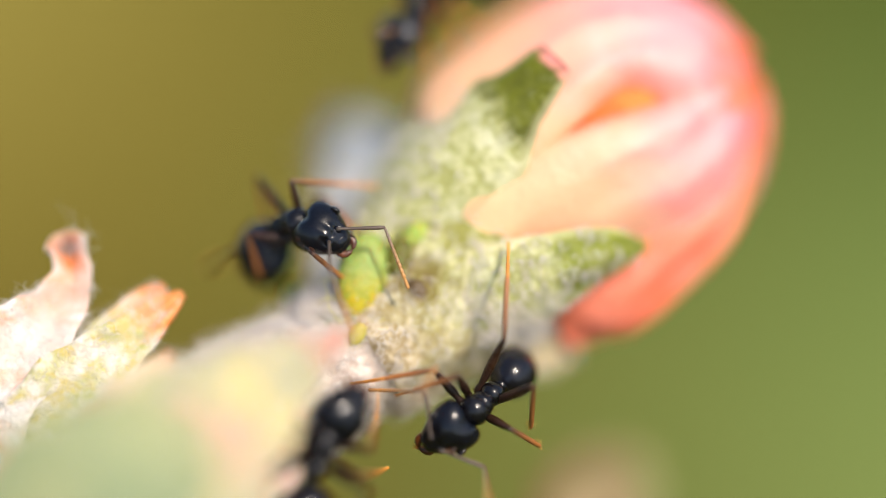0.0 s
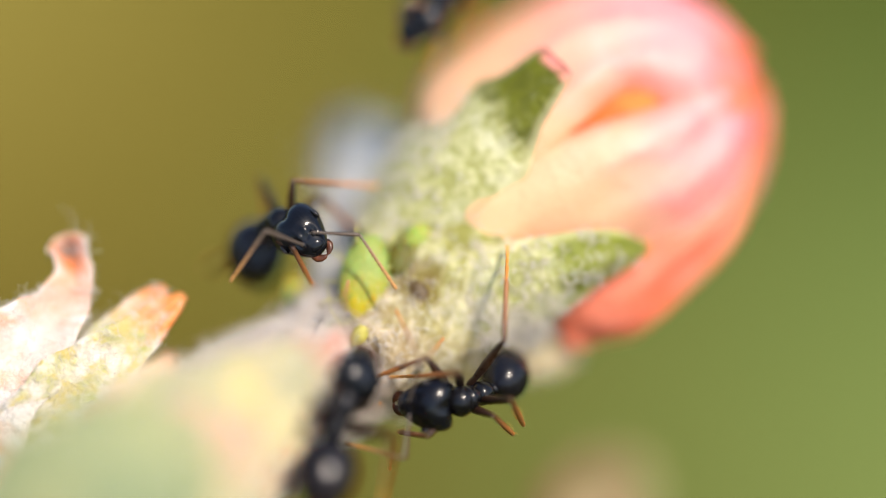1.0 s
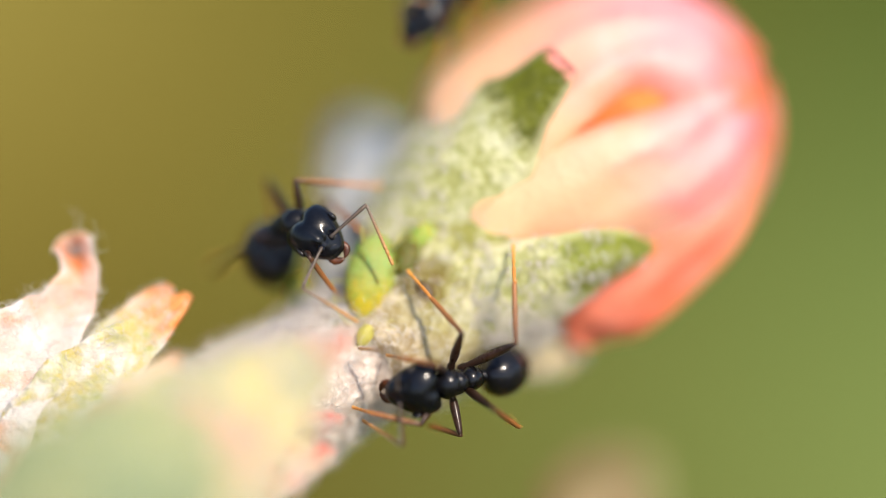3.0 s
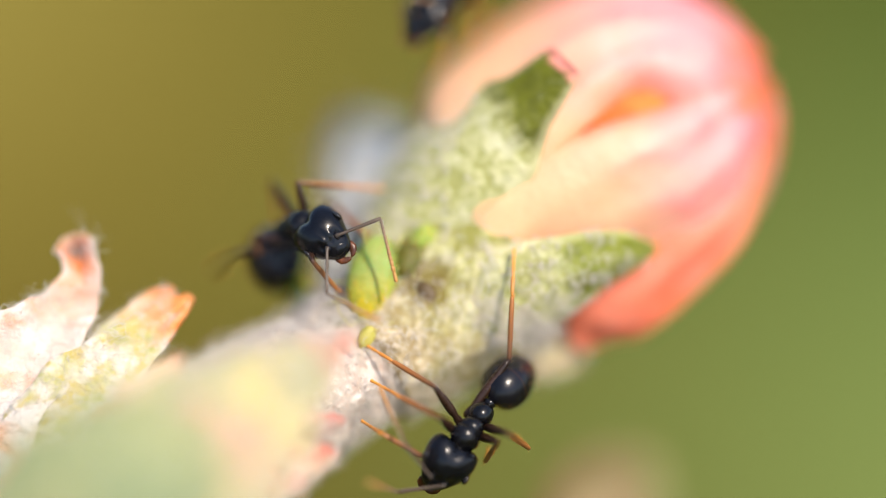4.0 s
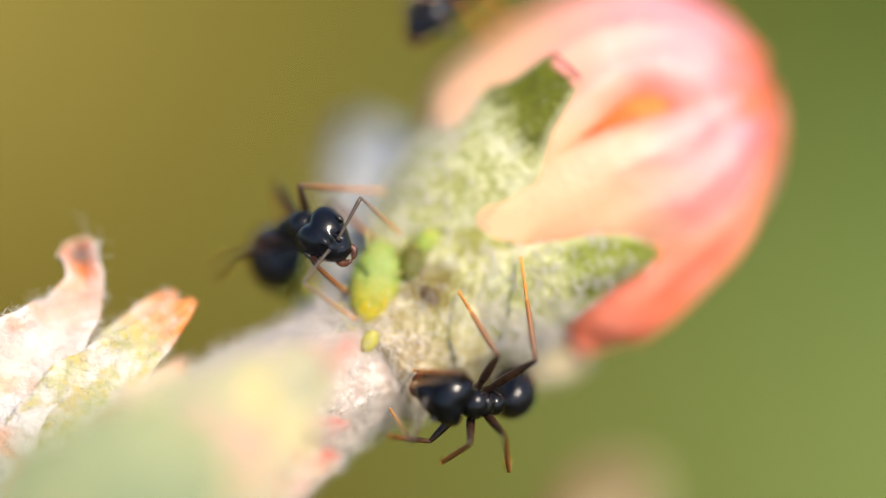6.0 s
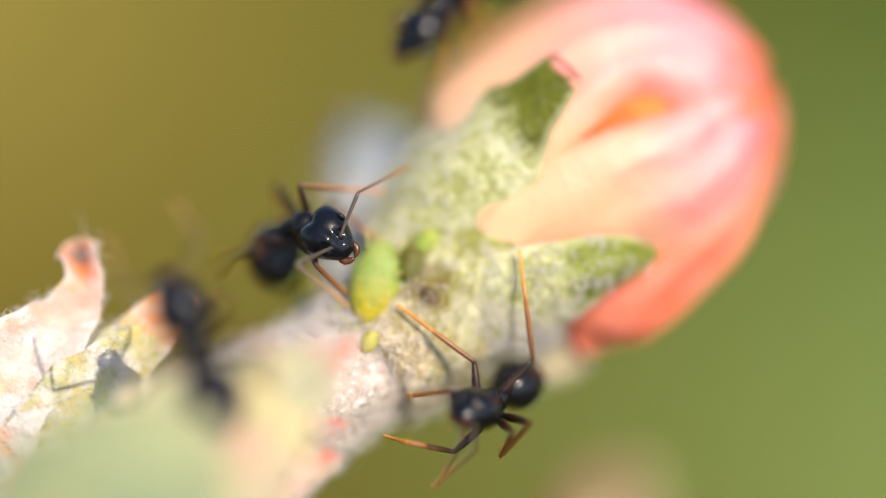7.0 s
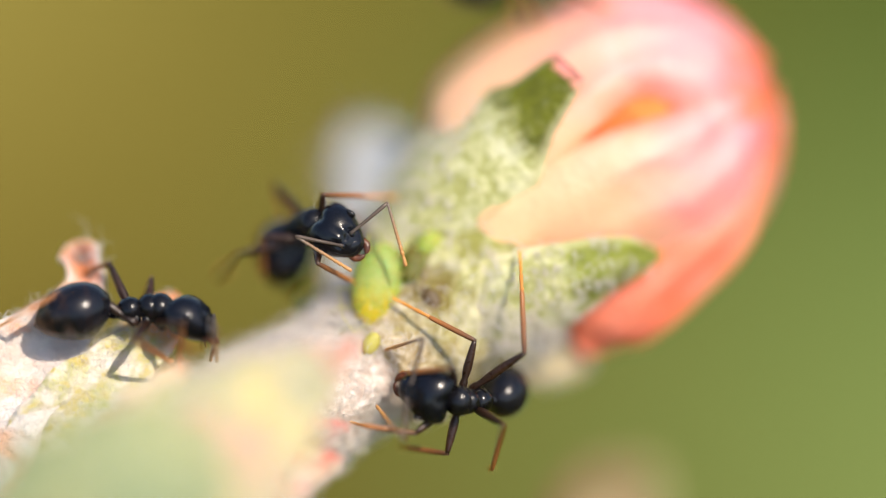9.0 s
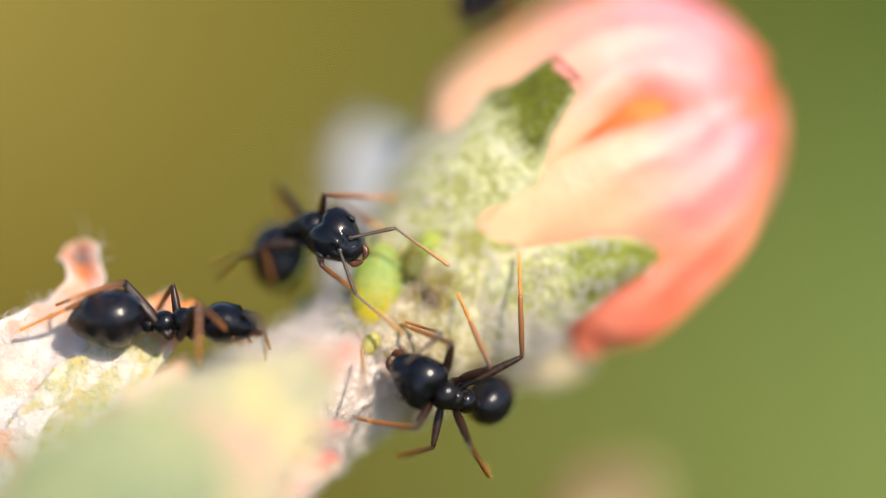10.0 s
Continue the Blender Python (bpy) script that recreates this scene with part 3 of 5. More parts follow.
def build_twig():
    twig = tagged(thing("flowering_twig", TWIG_AT), "woolly twig with a coral-pink flower bud and orange-tipped young leaves", "twig")

    def add(name, geo, material, label, wool=0, length=30, thick=1.2, lay=0.8, keep=lambda p: True, seed=1):
        ob = part(name, geo, material, twig, label, at=TWIG_AT)
        if wool:
            add_wool(ob, geo, wool, length, thick, seed, lay, keep)
        return ob

    stem = curve(AXIS, 60)
    rad = profile((0, 150), (0.4, 148), (0.5, 138), (0.66, 120), (0.83, 114), (1, 112))
    stem_geo = Geo().tube(stem, [rad(i / 59) for i in range(60)], 56, bumpy=0.10)
    stem_ob = add("stem", stem_geo, STEM_SKIN, "whitish woolly stem", 7000, 24, 1.7, 0.75, lambda p: p.x > -520)
    add_wool(stem_ob, stem_geo, 5000, 34, 1.3, 21, 0.65, lambda p: -520 < p.x < -60 and (p.y + 349 - 0.64 * (p.x + 404)) / 1.187 > 85)
    add_curls(stem_ob, stem_geo, 5200, 30, 1.0, 51, lambda p: -330 < p.x < 40 and p.z > -160, 0.2)
    add_curls(stem_ob, stem_geo, 3600, 40, 0.8, 52, lambda p: -520 < p.x < -90 and (p.y + 349 - 0.64 * (p.x + 404)) / 1.187 > 70, 0.5)
    cup = curve([P(630, 636, -152), P(690, 590, -178), P(760, 527, -230), P(802, 487, -260), P(834, 457, -280)], 36)
    cr = profile((0, 122), (0.25, 143), (0.5, 184), (0.75, 204), (0.9, 208), (0.97, 192), (1, 160))
    cup_geo = Geo().tube(cup, [cr(i / 35) for i in range(36)], 64, bumpy=0.07)
    cup_ob = add("receptacle", cup_geo, CUP_SKIN, "pale green woolly flower base", 2600, 14, 3.0, 0.5, lambda p: noise.noise(p * 0.055) > 0.08, seed=2)
    add_curls(cup_ob, cup_geo, 700, 20, 1.0, 53, lambda p: noise.noise(p * 0.05) > 0.05, 0.2)
    add_curls(cup_ob, cup_geo, 600, 28, 0.9, 54, lambda p: p.x + p.y < -115, 0.2)
    # petals
    for lon, half, r, rim, seed, notch, sweep in ((36, 57, 284, -0.01, 1.0, (1, 18, 0.64), 55), (132, 52, 279, -0.01, 2.0, (-1, 6, 0.64), 0), (190, 52, 276, 0.02, 3.0, (0, 0, 0), 0), (262, 52, 268, 0.02, 4.0, (0, 0, 0), 0), (325, 50, 274, 0.02, 5.0, (0, 0, 0), 0)):
        build_petal(twig, lon, half, r, rim, seed=seed, notch=notch, sweep=sweep)
    build_petal(twig, 90, 178, 222, 0.0, "inner_petal", PETAL_IN, 9.0, label="orange inner petals seen in a fold")
    add("petal", Geo().blade(curve([P(1336, 240, -262), P(1278, 392, -205), P(1160, 498, -172), P(1062, 564, -180), P(1004, 606, -225)], 26), profile((0, 18), (0.3, 60), (0.7, 76), (0.9, 54), (1, 18)), Vector((0.35, -0.35, 0.9)), -0.3, 9, wave=18, seed=11), PETAL_LIP, "coral lower petal, bent outwards")
    # sepals
    green = Geo().blade(curve([P(660, 424, -118), P(746, 318, -98), P(848, 226, -86), P(920, 164, -80), P(984, 100, -84)], 30), profile((0, 128), (0.3, 134), (0.55, 106), (0.72, 66), (0.8, 58), (0.95, 46), (1, 38)), Vector((-0.3, 0.3, 0.9)), profile((0, -0.75), (0.4, -0.45), (1, -0.05)), 10, cells=16, wave=4, seed=1)
    green_ob = add("sepal", green, SEPAL, "green sepal, woolly at its base, with a pink tip", 2200, 14, 3.2, 0.55, lambda p: p.x < 10 + 70 * noise.noise(p * 0.05) and noise.noise(p * 0.055) > 0.0)
    add_wool(green_ob, green, 600, 30, 1.6, 31, 0.6, lambda p: 0.663 * (p.y - 9) - 0.748 * (p.x + 94) > 45 and p.x < 40)
    low_sepal = Geo().blade(curve([P(800, 585, -112), P(900, 530, -74), P(1030, 464, -84), P(1142, 432, -145)], 26), profile((0, 135), (0.3, 104), (0.6, 68), (0.85, 42), (1, 8)), Vector((0.2, -0.35, 0.95)), profile((0, -0.75), (0.4, -0.4), (1, 0)), 26, cells=16, wave=14, seed=2)
    low_ob = add("sepal", low_sepal, SEPAL_WOOL, "woolly pale green sepal", 2200, 14, 3.2, 0.55, lambda p: p.x < 290 + 120 * noise.noise(p * 0.05) and noise.noise(p * 0.055) > -0.05)
    add_curls(low_ob, low_sepal, 500, 44, 1.0, 57, lambda p: p.x < 230 and p.y < -0.35 * p.x - 60, 0.6)
    pale = Geo().blade(curve([P(715, 440, -230), P(668, 345, -290), P(640, 270, -460), P(612, 214, -680)], 20), profile((0, 120), (0.35, 112), (0.65, 96), (0.9, 66), (1, 26)), Vector((-0.15, 0.35, 0.9)), -0.25, 24, cells=12, wave=14, seed=3)
    pale_ob = add("sepal", pale, SEPAL_PALE, "bluish-white woolly sepal", 500, 30, 1.2)
    add_curls(pale_ob, pale, 250, 46, 0.9, 55, lambda p: True, 0.8)
    flank = Geo().blade(curve([P(660, 575, -150), P(606, 492, -200), P(600, 400, -290), P(622, 300, -400)], 18), profile((0, 66), (0.35, 72), (0.7, 58), (1, 22)), Vector((-0.3, 0.25, 0.9)), -0.3, 24, cells=12, wave=12, seed=15)
    flank_ob = add("sepal", flank, SEPAL_PALE, "bluish-white woolly sepal pressed to the flower base", 900, 26, 1.2)
    add_curls(flank_ob, flank, 700, 34, 0.8, 58, lambda p: True, 0.4)
    # added blade that fills in the flower base's pale, lit lower side
    add("sepal", Geo().blade(curve([P(840, 570, -180), P(915, 602, -210), P(975, 620, -250), P(1020, 626, -300)], 16), profile((0, 70), (0.4, 72), (0.8, 46), (1, 14)), Vector((0.1, -0.05, 1)), -0.3, 20, cells=10, wave=12, seed=13), CREAM_FILL, "cream-coloured woolly sepal", 500, 30, 1.2)
    # leaves
    tip_geo = Geo().blade(curve([P(-160, 940, -60), P(-55, 730, 0), P(22, 622, -30), P(88, 562, -60), P(122, 500, -90), P(120, 455, -120), P(102, 418, -135)], 34), profile((0, 120), (0.3, 92), (0.48, 58), (0.62, 40), (0.76, 30), (0.9, 36), (0.96, 28), (1, 10)), Vector((0.15, 0.1, 1)), profile((0, 0.3), (0.6, 0.5), (0.85, 1.2), (0.95, 0.7), (1, 0.1)), 20, 7, 0.06, wave=14, seed=4)
    tip_ob = add("leaf", tip_geo, LEAF_PINK, "pinkish-white woolly leaf with a brown tip", 1500, 24, 0.9, keep=lambda p: p.y < -70)
    add_curls(tip_ob, tip_geo, 60, 46, 0.6, 56, lambda p: p.y > 18, 0.9)
    add_curls(tip_ob, tip_geo, 260, 22, 0.5, 59, lambda p: -80 < p.y < 18 and p.x > -655, 0.8)
    add_curls(tip_ob, tip_geo, 1800, 22, 0.4, 61, lambda p: -420 < p.y < -60, 0.5)
    lobe5 = Geo().blade(curve([P(20, 880, -40), P(105, 730, 0), P(205, 625, -30), P(322, 520, -75)], 26), profile((0, 100), (0.4, 84), (0.75, 44), (0.93, 25), (1, 9)), Vector((0.2, 0.4, 0.9)), 0.35, 26, 5, 0.06, wave=14, seed=5)
    lobe_ob5 = add("leaf", lobe5, LEAF_GREEN, "pale green leaf with an orange tip", 1900, 22, 0.9, keep=lambda p: p.x < -500)
    add_curls(lobe_ob5, lobe5, 1500, 22, 0.4, 62, lambda p: p.x < -575, 0.5)
    lobe6 = Geo().blade(curve([P(40, 850, -40), P(120, 720, -20), P(205, 600, -70), P(286, 506, -110)], 26), profile((0, 60), (0.4, 65), (0.75, 40), (0.93, 24), (1, 9)), Vector((0.2, 0.4, 0.9)), 0.35, 22, 5, 0.06, wave=14, seed=6)
    lobe_ob6 = add("leaf", lobe6, LEAF_GREEN, "pale green leaf with an orange tip", 1500, 22, 0.9)
    add_curls(lobe_ob6, lobe6, 1200, 22, 0.4, 63, lambda p: p.x < -590, 0.5)
    add("leaf", Geo().blade(curve([P(120, 850, 100), P(200, 760, 145), P(260, 690, 150), P(302, 625, 130)], 20), profile((0, 70), (0.5, 62), (0.85, 30), (1, 6)), Vector((0, 0.3, 1)), 0.2, 22, 4, 0.10, wave=10, seed=9), LEAF_PEACH, "small peach-coloured leaf", 500, 26, 1.2)
    add("leaf", Geo().blade(curve([P(-150, 1160, 400), P(140, 960, 450), P(330, 800, 355), P(480, 680, 255), P(600, 588, 185)], 30), profile((0, 130), (0.3, 185), (0.55, 145), (0.75, 76), (0.88, 44), (1, 12)), lambda a: Vector((-0.5, -0.45, 0.8)).lerp(Vector((0.05, 0.25, 1)), min(1, a * 1.15)), 0.15, 26, 6, 0.07, wave=30, seed=7), LEAF_NEAR, "yellow-green leaf with a peach tip", 1500, 40, 1.6)
    add("leaf", Geo().blade(curve([P(-300, 1320, 470), P(-10, 1050, 560), P(170, 890, 560), P(275, 805, 530), P(360, 738, 490)], 26), profile((0, 120), (0.4, 185), (0.7, 150), (0.88, 90), (1, 20)), Vector((-0.15, 0.1, 1)), 0.1, 26, 5, 0.06, wave=24, seed=14), LEAF_SHADE, "grey-green leaf close to the lens", 700, 36, 1.2)
    add("leaf", Geo().blade(curve([P(255, 1010, 160), P(378, 900, 180), P(480, 832, 150), P(566, 788, 100)], 24), profile((0, 60), (0.4, 62), (0.75, 44), (1, 8)), Vector((-0.1, 0.2, 1)), 0.2, 26, 6, 0.12, wave=18, seed=8), LEAF_RED, "reddish young leaf with dark spots", 900, 30, 1.2)
    add("leaf", Geo().blade(curve([P(400, 880, 100), P(470, 800, 130), P(530, 755, 100), P(590, 740, 40)], 20), profile((0, 40), (0.5, 42), (1, 6)), Vector((-0.1, 0.3, 1)), 0.2, 20, 4, 0.12, wave=14, seed=10), LEAF_RED, "reddish young leaf with dark spots", 400, 26, 1.2)
    for k, (tip, root, hw, turn) in enumerate(((P(590, 744, 60), P(488, 798, 110), 24, -0.5), (P(578, 796, 70), P(490, 852, 120), 26, 0.4), (P(552, 735, 110), P(470, 770, 130), 22, 0.2))):
        mid = root.lerp(tip, 0.55) + Vector((0, 8, 22))
        add("leaf", Geo().blade(curve([root, mid, tip], 14), profile((0, hw * 0.7), (0.5, hw), (0.85, hw * 0.6), (1, 4)), Vector((turn, 0.4, 0.9)), 0.5, 12, 3, 0.16, 8, 12, 20 + k), LEAF_RED, "small crumpled red leaf lobe", 520, 24, 1.2)
    add("leaf", Geo().blade(curve([P(985, 1010, -640), P(1035, 935, -680), P(1085, 868, -720), P(1132, 812, -740)], 16), profile((0, 40), (0.4, 105), (0.75, 85), (1, 15)), Vector((0, 0.3, 1)), 0.2, 30, 5, 0.06, wave=20, seed=12), LEAF_DRY, "peach-coloured leaf on a side shoot")
    add("side_shoot", Geo().tube(curve([P(985, 1010, -640), P(860, 1500, -800), P(-400, 2700, -1100), P(-2300, 3400, -1200)], 24), [26 + 3 * i for i in range(24)], 12), BARK, "thin brown side shoot")
    # the older shoot that carries the twig, down to the soil
    foot = [VIEW.inverted() @ Vector(p) / U for p in ((-0.06, -0.10, 0.30), (-0.05, -0.11, 0.0))]
    low = curve([AXIS[1], AXIS[0], P(-2300, 3400, -1200), foot[0], foot[1]], 30)
    part("shoot", Geo().tube(low, [150 + 6 * i for i in range(30)], 16), BARK, twig, "brown woody shoot", at=TWIG_AT)


build_twig()


# ---- aphids ----
def build_aphid(centre, way, size, material, label, up=Vector((0, 0, 1)), slim=1.0):
    """An aphid of that length in units; way: where its head points."""
    x = way.normalized()
    y = up.cross(x).normalized()
    m = Matrix((x, y, x.cross(y))).transposed()
    ob = thing("aphid", centre)
    tagged(ob, label, "aphid", group="aphids on the flower base")
    k = size / 100
    def at(a, b, c):
        return m @ Vector((a * k, b * k, c * k))
    outline = profile((-54, 3), (-50, 14), (-42, 24), (-30, 31), (-14, 35), (4, 36), (20, 33), (34, 27), (44, 19), (50, 10), (53, 3))
    steps = [-54 + 107 * i / 40 for i in range(41)]
    rings = [outline(a) * (1 + 0.008 * math.sin(a * 0.62)) for a in steps]      # shallow rings of the abdomen
    part("abdomen", Geo().tube([at(a, 0, 0) for a in steps], [(r * k * slim, r * k * 0.62 * slim) for r in rings], 24, up=m.col[2].copy(), bumpy=0.04), material, ob)
    part("head", Geo().ball(at(49, 0, -6), (8 * k, 14 * k, 8 * k), m=m), material, ob)
    for s in (1, -1):
        part("eye", Geo().ball(at(50, 11 * s, 1), (3 * k, 3 * k, 3 * k), 8, 5), EYE, ob)
        part("antenna", Geo().tube([at(54, 6 * s, 2), at(66, 16 * s, 10), at(50, 34 * s, 14), at(15, 46 * s, 12)], [0.9 * k, 0.8 * k, 0.6 * k, .4 * k], 6), APHID_LIMB, ob)
        part("cornicle", Geo().tube([at(-34, 18 * s, 18), at(-46, 22 * s, 22), at(-54, 24 * s, 23)], [2 * k, 1.6 * k, 1.3 * k], 8), APHID_LIMB, ob)
        for a, b in ((30, 44), (12, 14), (-8, -32)):
            part("leg", Geo().tube([at(a, 16 * s, -12), at((a + b) / 2, 38 * s, 4), at(b, 50 * s, -24)], [1.4 * k, 1.1 * k, 0.8 * k], 6), APHID_LIMB, ob)
    return ob


build_aphid(P(643, 488, -76), Vector((-0.20, -1.0, 0.22)), 148, APHID, "translucent yellow-green aphid feeding on the flower base", Vector((0.1, 0.1, 1)), slim=0.86)
build_aphid(P(736, 414, -96), Vector((0.6, 0.7, -0.2)), 58, APHID_GREEN, "small green aphid on the flower base")
build_aphid(P(708, 452, -84), Vector((0.3, 1.0, -0.4)), 74, APHID_DARK, "small olive aphid in the shade of a larger one")
build_aphid(P(632, 592, -30), Vector((-0.5, -0.9, 0)), 40, APHID_YELLOW, "small yellow aphid on the woolly stem")
# a dark spot of shadow and debris, given an aphid's body
build_aphid(P(737, 512, -60), Vector((0.6, -0.7, 0.2)), 44, BROWN_SPOT, "tiny brown aphid on the woolly stem")
build_aphid(P(515, 512, -190), Vector((0.5, 0.9, 0)), 52, APHID, "small green aphid at the stem's edge")


# ---- ants ----
HIPS = {"front": (23, 15, -17), "middle": (2, 17, -20), "hind": (-19, 15, -19)}
REST = {"front": (125, 95, -80), "middle": (5, 155, -85), "hind": (-135, 125, -85)}
LEGS = {"front": (86.0, 88.0, 76.0), "middle": (88.0, 92.0, 80.0), "hind": (122.0, 112.0, 90.0)}   # femur, tibia, tarsus
SCAPE_L, WHIP_L = 84.0, 118.0
NECK, WAIST = Vector((48, 0, 2)), Vector((-62, 0, -4))
HEAD_C, GASTER_C = 50.0, 66.0


def line(*pts):
    return [Vector(p) for p in pts]


def beads(joints):
    """Path and radii of a jointed limb, from (length, radius) of each joint."""
    path, radii, x = [], [], 0.0
    for ln, r in joints:
        for k, q in ((0.0, 0.72), (0.25, 0.95), (0.75, 1.1), (0.97, 0.85)):
            path.append(Vector((x + ln * k, 0, 0))), radii.append(r * q)
        x += ln
    return path, radii


def shaped(rings, n, seg):
    """A closed body along x from rings (x, height of the middle, half width, half height), smoothed to n rings."""
    mids = curve([Vector((x, 0, z)) for x, z, _, _ in rings], n)
    sizes = curve([Vector((w, h, 0)) for _, _, w, h in rings], n)
    return Geo().tube(mids, [(max(r.x, 0.5), max(r.y, 0.5)) for r in sizes], seg, up=Vector((0, 0, 1)))


def squash(g):
    """Draws a part of the head back to its true length."""
    for p in g.v:
        p.x, p.y = p.x * 0.88, p.y * 0.95
    return g


def build_ant(label, plump=1.0):
    ant = tagged(new("ant"), label, "ant", group="ants on the twig")
    X = Vector((0, 0, 1))
    body = shaped(((49, 3, 6, 6), (46, 4, 14, 14), (39, 5, 23, 22), (29, 6, 28, 27), (20, 6, 27, 27), (15, 5, 23, 24), (12, 5, 24, 26), (4, 5, 23, 26), (-4, 3, 19, 21), (-9, 1, 14, 14), (-12, 1, 15, 15), (-20, 2, 21, 22),
                   (-30, 1, 22, 23), (-40, -4, 18, 19), (-47, -8, 11, 12), (-51, -10, 4, 4)), 46, 28)
    for p in body.v:                   # a furrow between the plates of the back and one low on each flank
        p.z -= 2.2 * math.exp(-((p.x - 14) / 2.6) ** 2) if p.z > 10 else 0
        p.y *= 1 - 0.10 * math.exp(-((p.z + 4) / 5) ** 2) * math.exp(-((p.x - 2) / 14) ** 2)
    part("thorax", body, THORAX, ant)
    for s in (1, -1):
        for hx, hy, hz in HIPS.values():
            part("coxa", Geo().ball(Vector((hx * 0.92, (hy - 5) * s, hz + 4)), (9, 7, 11), 12, 8), THORAX, ant)
    part("petiole", Geo().tube(line((-47, 0, -10), (-51, 0, -9), (-55, 0, -3), (-59, 0, -9), (-66, 0, -8)), [(5, 5), (10, 8), (13, 17), (9, 8), (5, 5)], 14, up=X), THORAX, ant)
    # head, from its joint with the neck
    skull = shaped(((3, 0, 4, 4), (-2, 1, 24, 14), (1, 1, 37, 23), (9, 2, 46, 31), (20, 3, 50, 36), (33, 3, 50, 37), (48, 1, 46, 35), (64, -2, 39, 30), (78, -5, 31, 23), (90, -8, 23, 16), (98, -10, 15, 9), (101, -11, 5, 3)), 54, 56)
    for p in skull.v:
        top = 1.0 if p.z > 4 else 0.0
        p.x -= 13 * (abs(p.y) / 50) ** 1.5 * max(0.0, 1 - p.x / 45) if p.x > -3 else 0   # rounded corners behind
        p.z -= top * 6 * math.exp(-(p.y / 9) ** 2 - ((p.x - 4) / 16) ** 2)               # a shallow dent between them
        p.z += top * 4.5 * math.exp(-((abs(p.y) - 10) / 3.2) ** 2 - ((p.x - 68) / 9) ** 2)   # frontal ridges
        p.z -= top * 6 * math.exp(-((abs(p.y) - 19) / 5.5) ** 2 - ((p.x - 72) / 9) ** 2)     # pits where the feelers sit
        p.z -= top * 1.6 * math.exp(-(p.y / 2.2) ** 2) * math.exp(-((p.x - 52) / 14) ** 2)   # frontal furrow
        p.z -= top * 3 * math.exp(-((p.x - 76 + abs(p.y) * 0.35) / 2.6) ** 2) * (1 if abs(p.y) < 24 else 0)  # seam above the clypeus
    h = part("head", squash(skull), SHELL, ant)
    part("clypeus", squash(shaped(((97, -4, 11, 3), (95, -2, 15, 7), (89, 1, 17, 10), (82, 4, 16, 11), (76, 7, 11, 9), (73, 8, 4, 4)), 16, 24)), SHELL, h)
    for s in (1, -1):
        part("eye", Geo().ball(Vector((40, 43 * s, 14)), (10, 5, 9)), EYE, h)
        jaw = Geo().tube(line((84, 14 * s, -10), (92, 18 * s, -12), (100, 17 * s, -14), (106, 12 * s, -15), (109, 5 * s, -16), (110, 0, -16)), [(6, 6), (7, 5), (7, 4), (6, 3), (4.5, 2.4), (1.5, 1.2)], 12, up=X)
        for k in range(4):
            jaw.tube(line((102 - 3 * k, (9 + 1.5 * k) * s, -15), (104 - 4 * k, (3 + 2.0 * k) * s, -16)), [2.2, 0.4], 6)
        squash(jaw)
        part("mandible", jaw, JAW, h)
        part("antenna_socket", Geo().ball(Vector((66, 13 * s, 18)), (8, 6, 6)), SHELL, h)
        part("palp", Geo().tube(line((75, 6 * s, -18), (73, 10 * s, -28), (79, 12 * s, -36)), [1.8, 1.5, 1.0], 6), TIBIA, h)
    # gaster, from the waist backwards, in overlapping plates
    abdomen = Geo().tube(line((4, 0, 0), (-2, 0, 2), (-9, 0, 6), (-22, 0, 9), (-38, 0, 10), (-39, 0, 10), (-60, 0, 10), (-78, 0, 9), (-79, 0, 9), (-95, 0, 6), (-107, 0, 3), (-108, 0, 3), (-121, 0, 0), (-131, 0, -2), (-138, 0, -4)),
                                   [(5, 5), (16, 15), (30, 28), (42, 40), (48, 46), (48.7, 46.7), (50, 47), (47, 44), (46, 43), (42, 40), (35, 33), (34, 32), (24, 23), (13, 12), (2, 2)], 32, up=X)
    for p in abdomen.v:
        p.y, p.z = p.y * plump, 9 + (p.z - 9) * plump
    gs = part("gaster", abdomen, GASTER, ant)
    rnd = random.Random(3)
    fuzz = Geo()
    for _ in range(110):
        a, q = rnd.uniform(0.15, 0.95), rnd.uniform(-0.4, math.pi + 0.4)
        r = 47 * plump * math.sin(math.pi * (0.06 + 0.9 * a)) ** 0.7
        o = Vector((-0.3, math.cos(q), math.sin(q))).normalized()
        fuzz.hair(Vector((-138 * a, 0, 9)) + Vector((0, o.y, o.z)) * r, o, rnd.uniform(6, 11), 0.35, Vector((-0.6, 0, 0)))
    tagged(part("hairs", fuzz, FUNICULUS, gs), kind="stuff")
    limbs = {}
    for s, sn in ((1, "L"), (-1, "R")):
        for k in ("front", "middle", "hind"):
            fl, tl, sl = LEGS[k]
            f = part("leg", Geo().tube(line((-6, 0, -2), (0, 0, 0), (10, 0, 0), (16, 0, 0), (fl * 0.3, 0, 0), (fl * 0.45, 0, 0), (fl * 0.7, 0, 0), (fl * 0.92, 0, 0), (fl, 0, 0)), [5, 8, 7.5, 5.4, 7.6, 8.4, 7.2, 5.2, 3.8], 10), FEMUR, ant)
            tb = part("tibia", Geo().tube(line((-3, 0, 0), (4, 0, 0), (tl * 0.3, 0, 0), (tl * 0.7, 0, 0), (tl * 0.95, 0, 0), (tl, 0, 0)), [3.2, 4.2, 5.0, 4.8, 4.2, 3.0], 8), TIBIA, f)
            spur = Geo()
            for q in (-1, 1):
                spur.tube(line((tl - 4, 2 * q, -2), (tl + 6, 4 * q, -4)), [1.0, 0.3], 5)
            part("spur", spur, TARSUS, tb)
            u = sl / 78
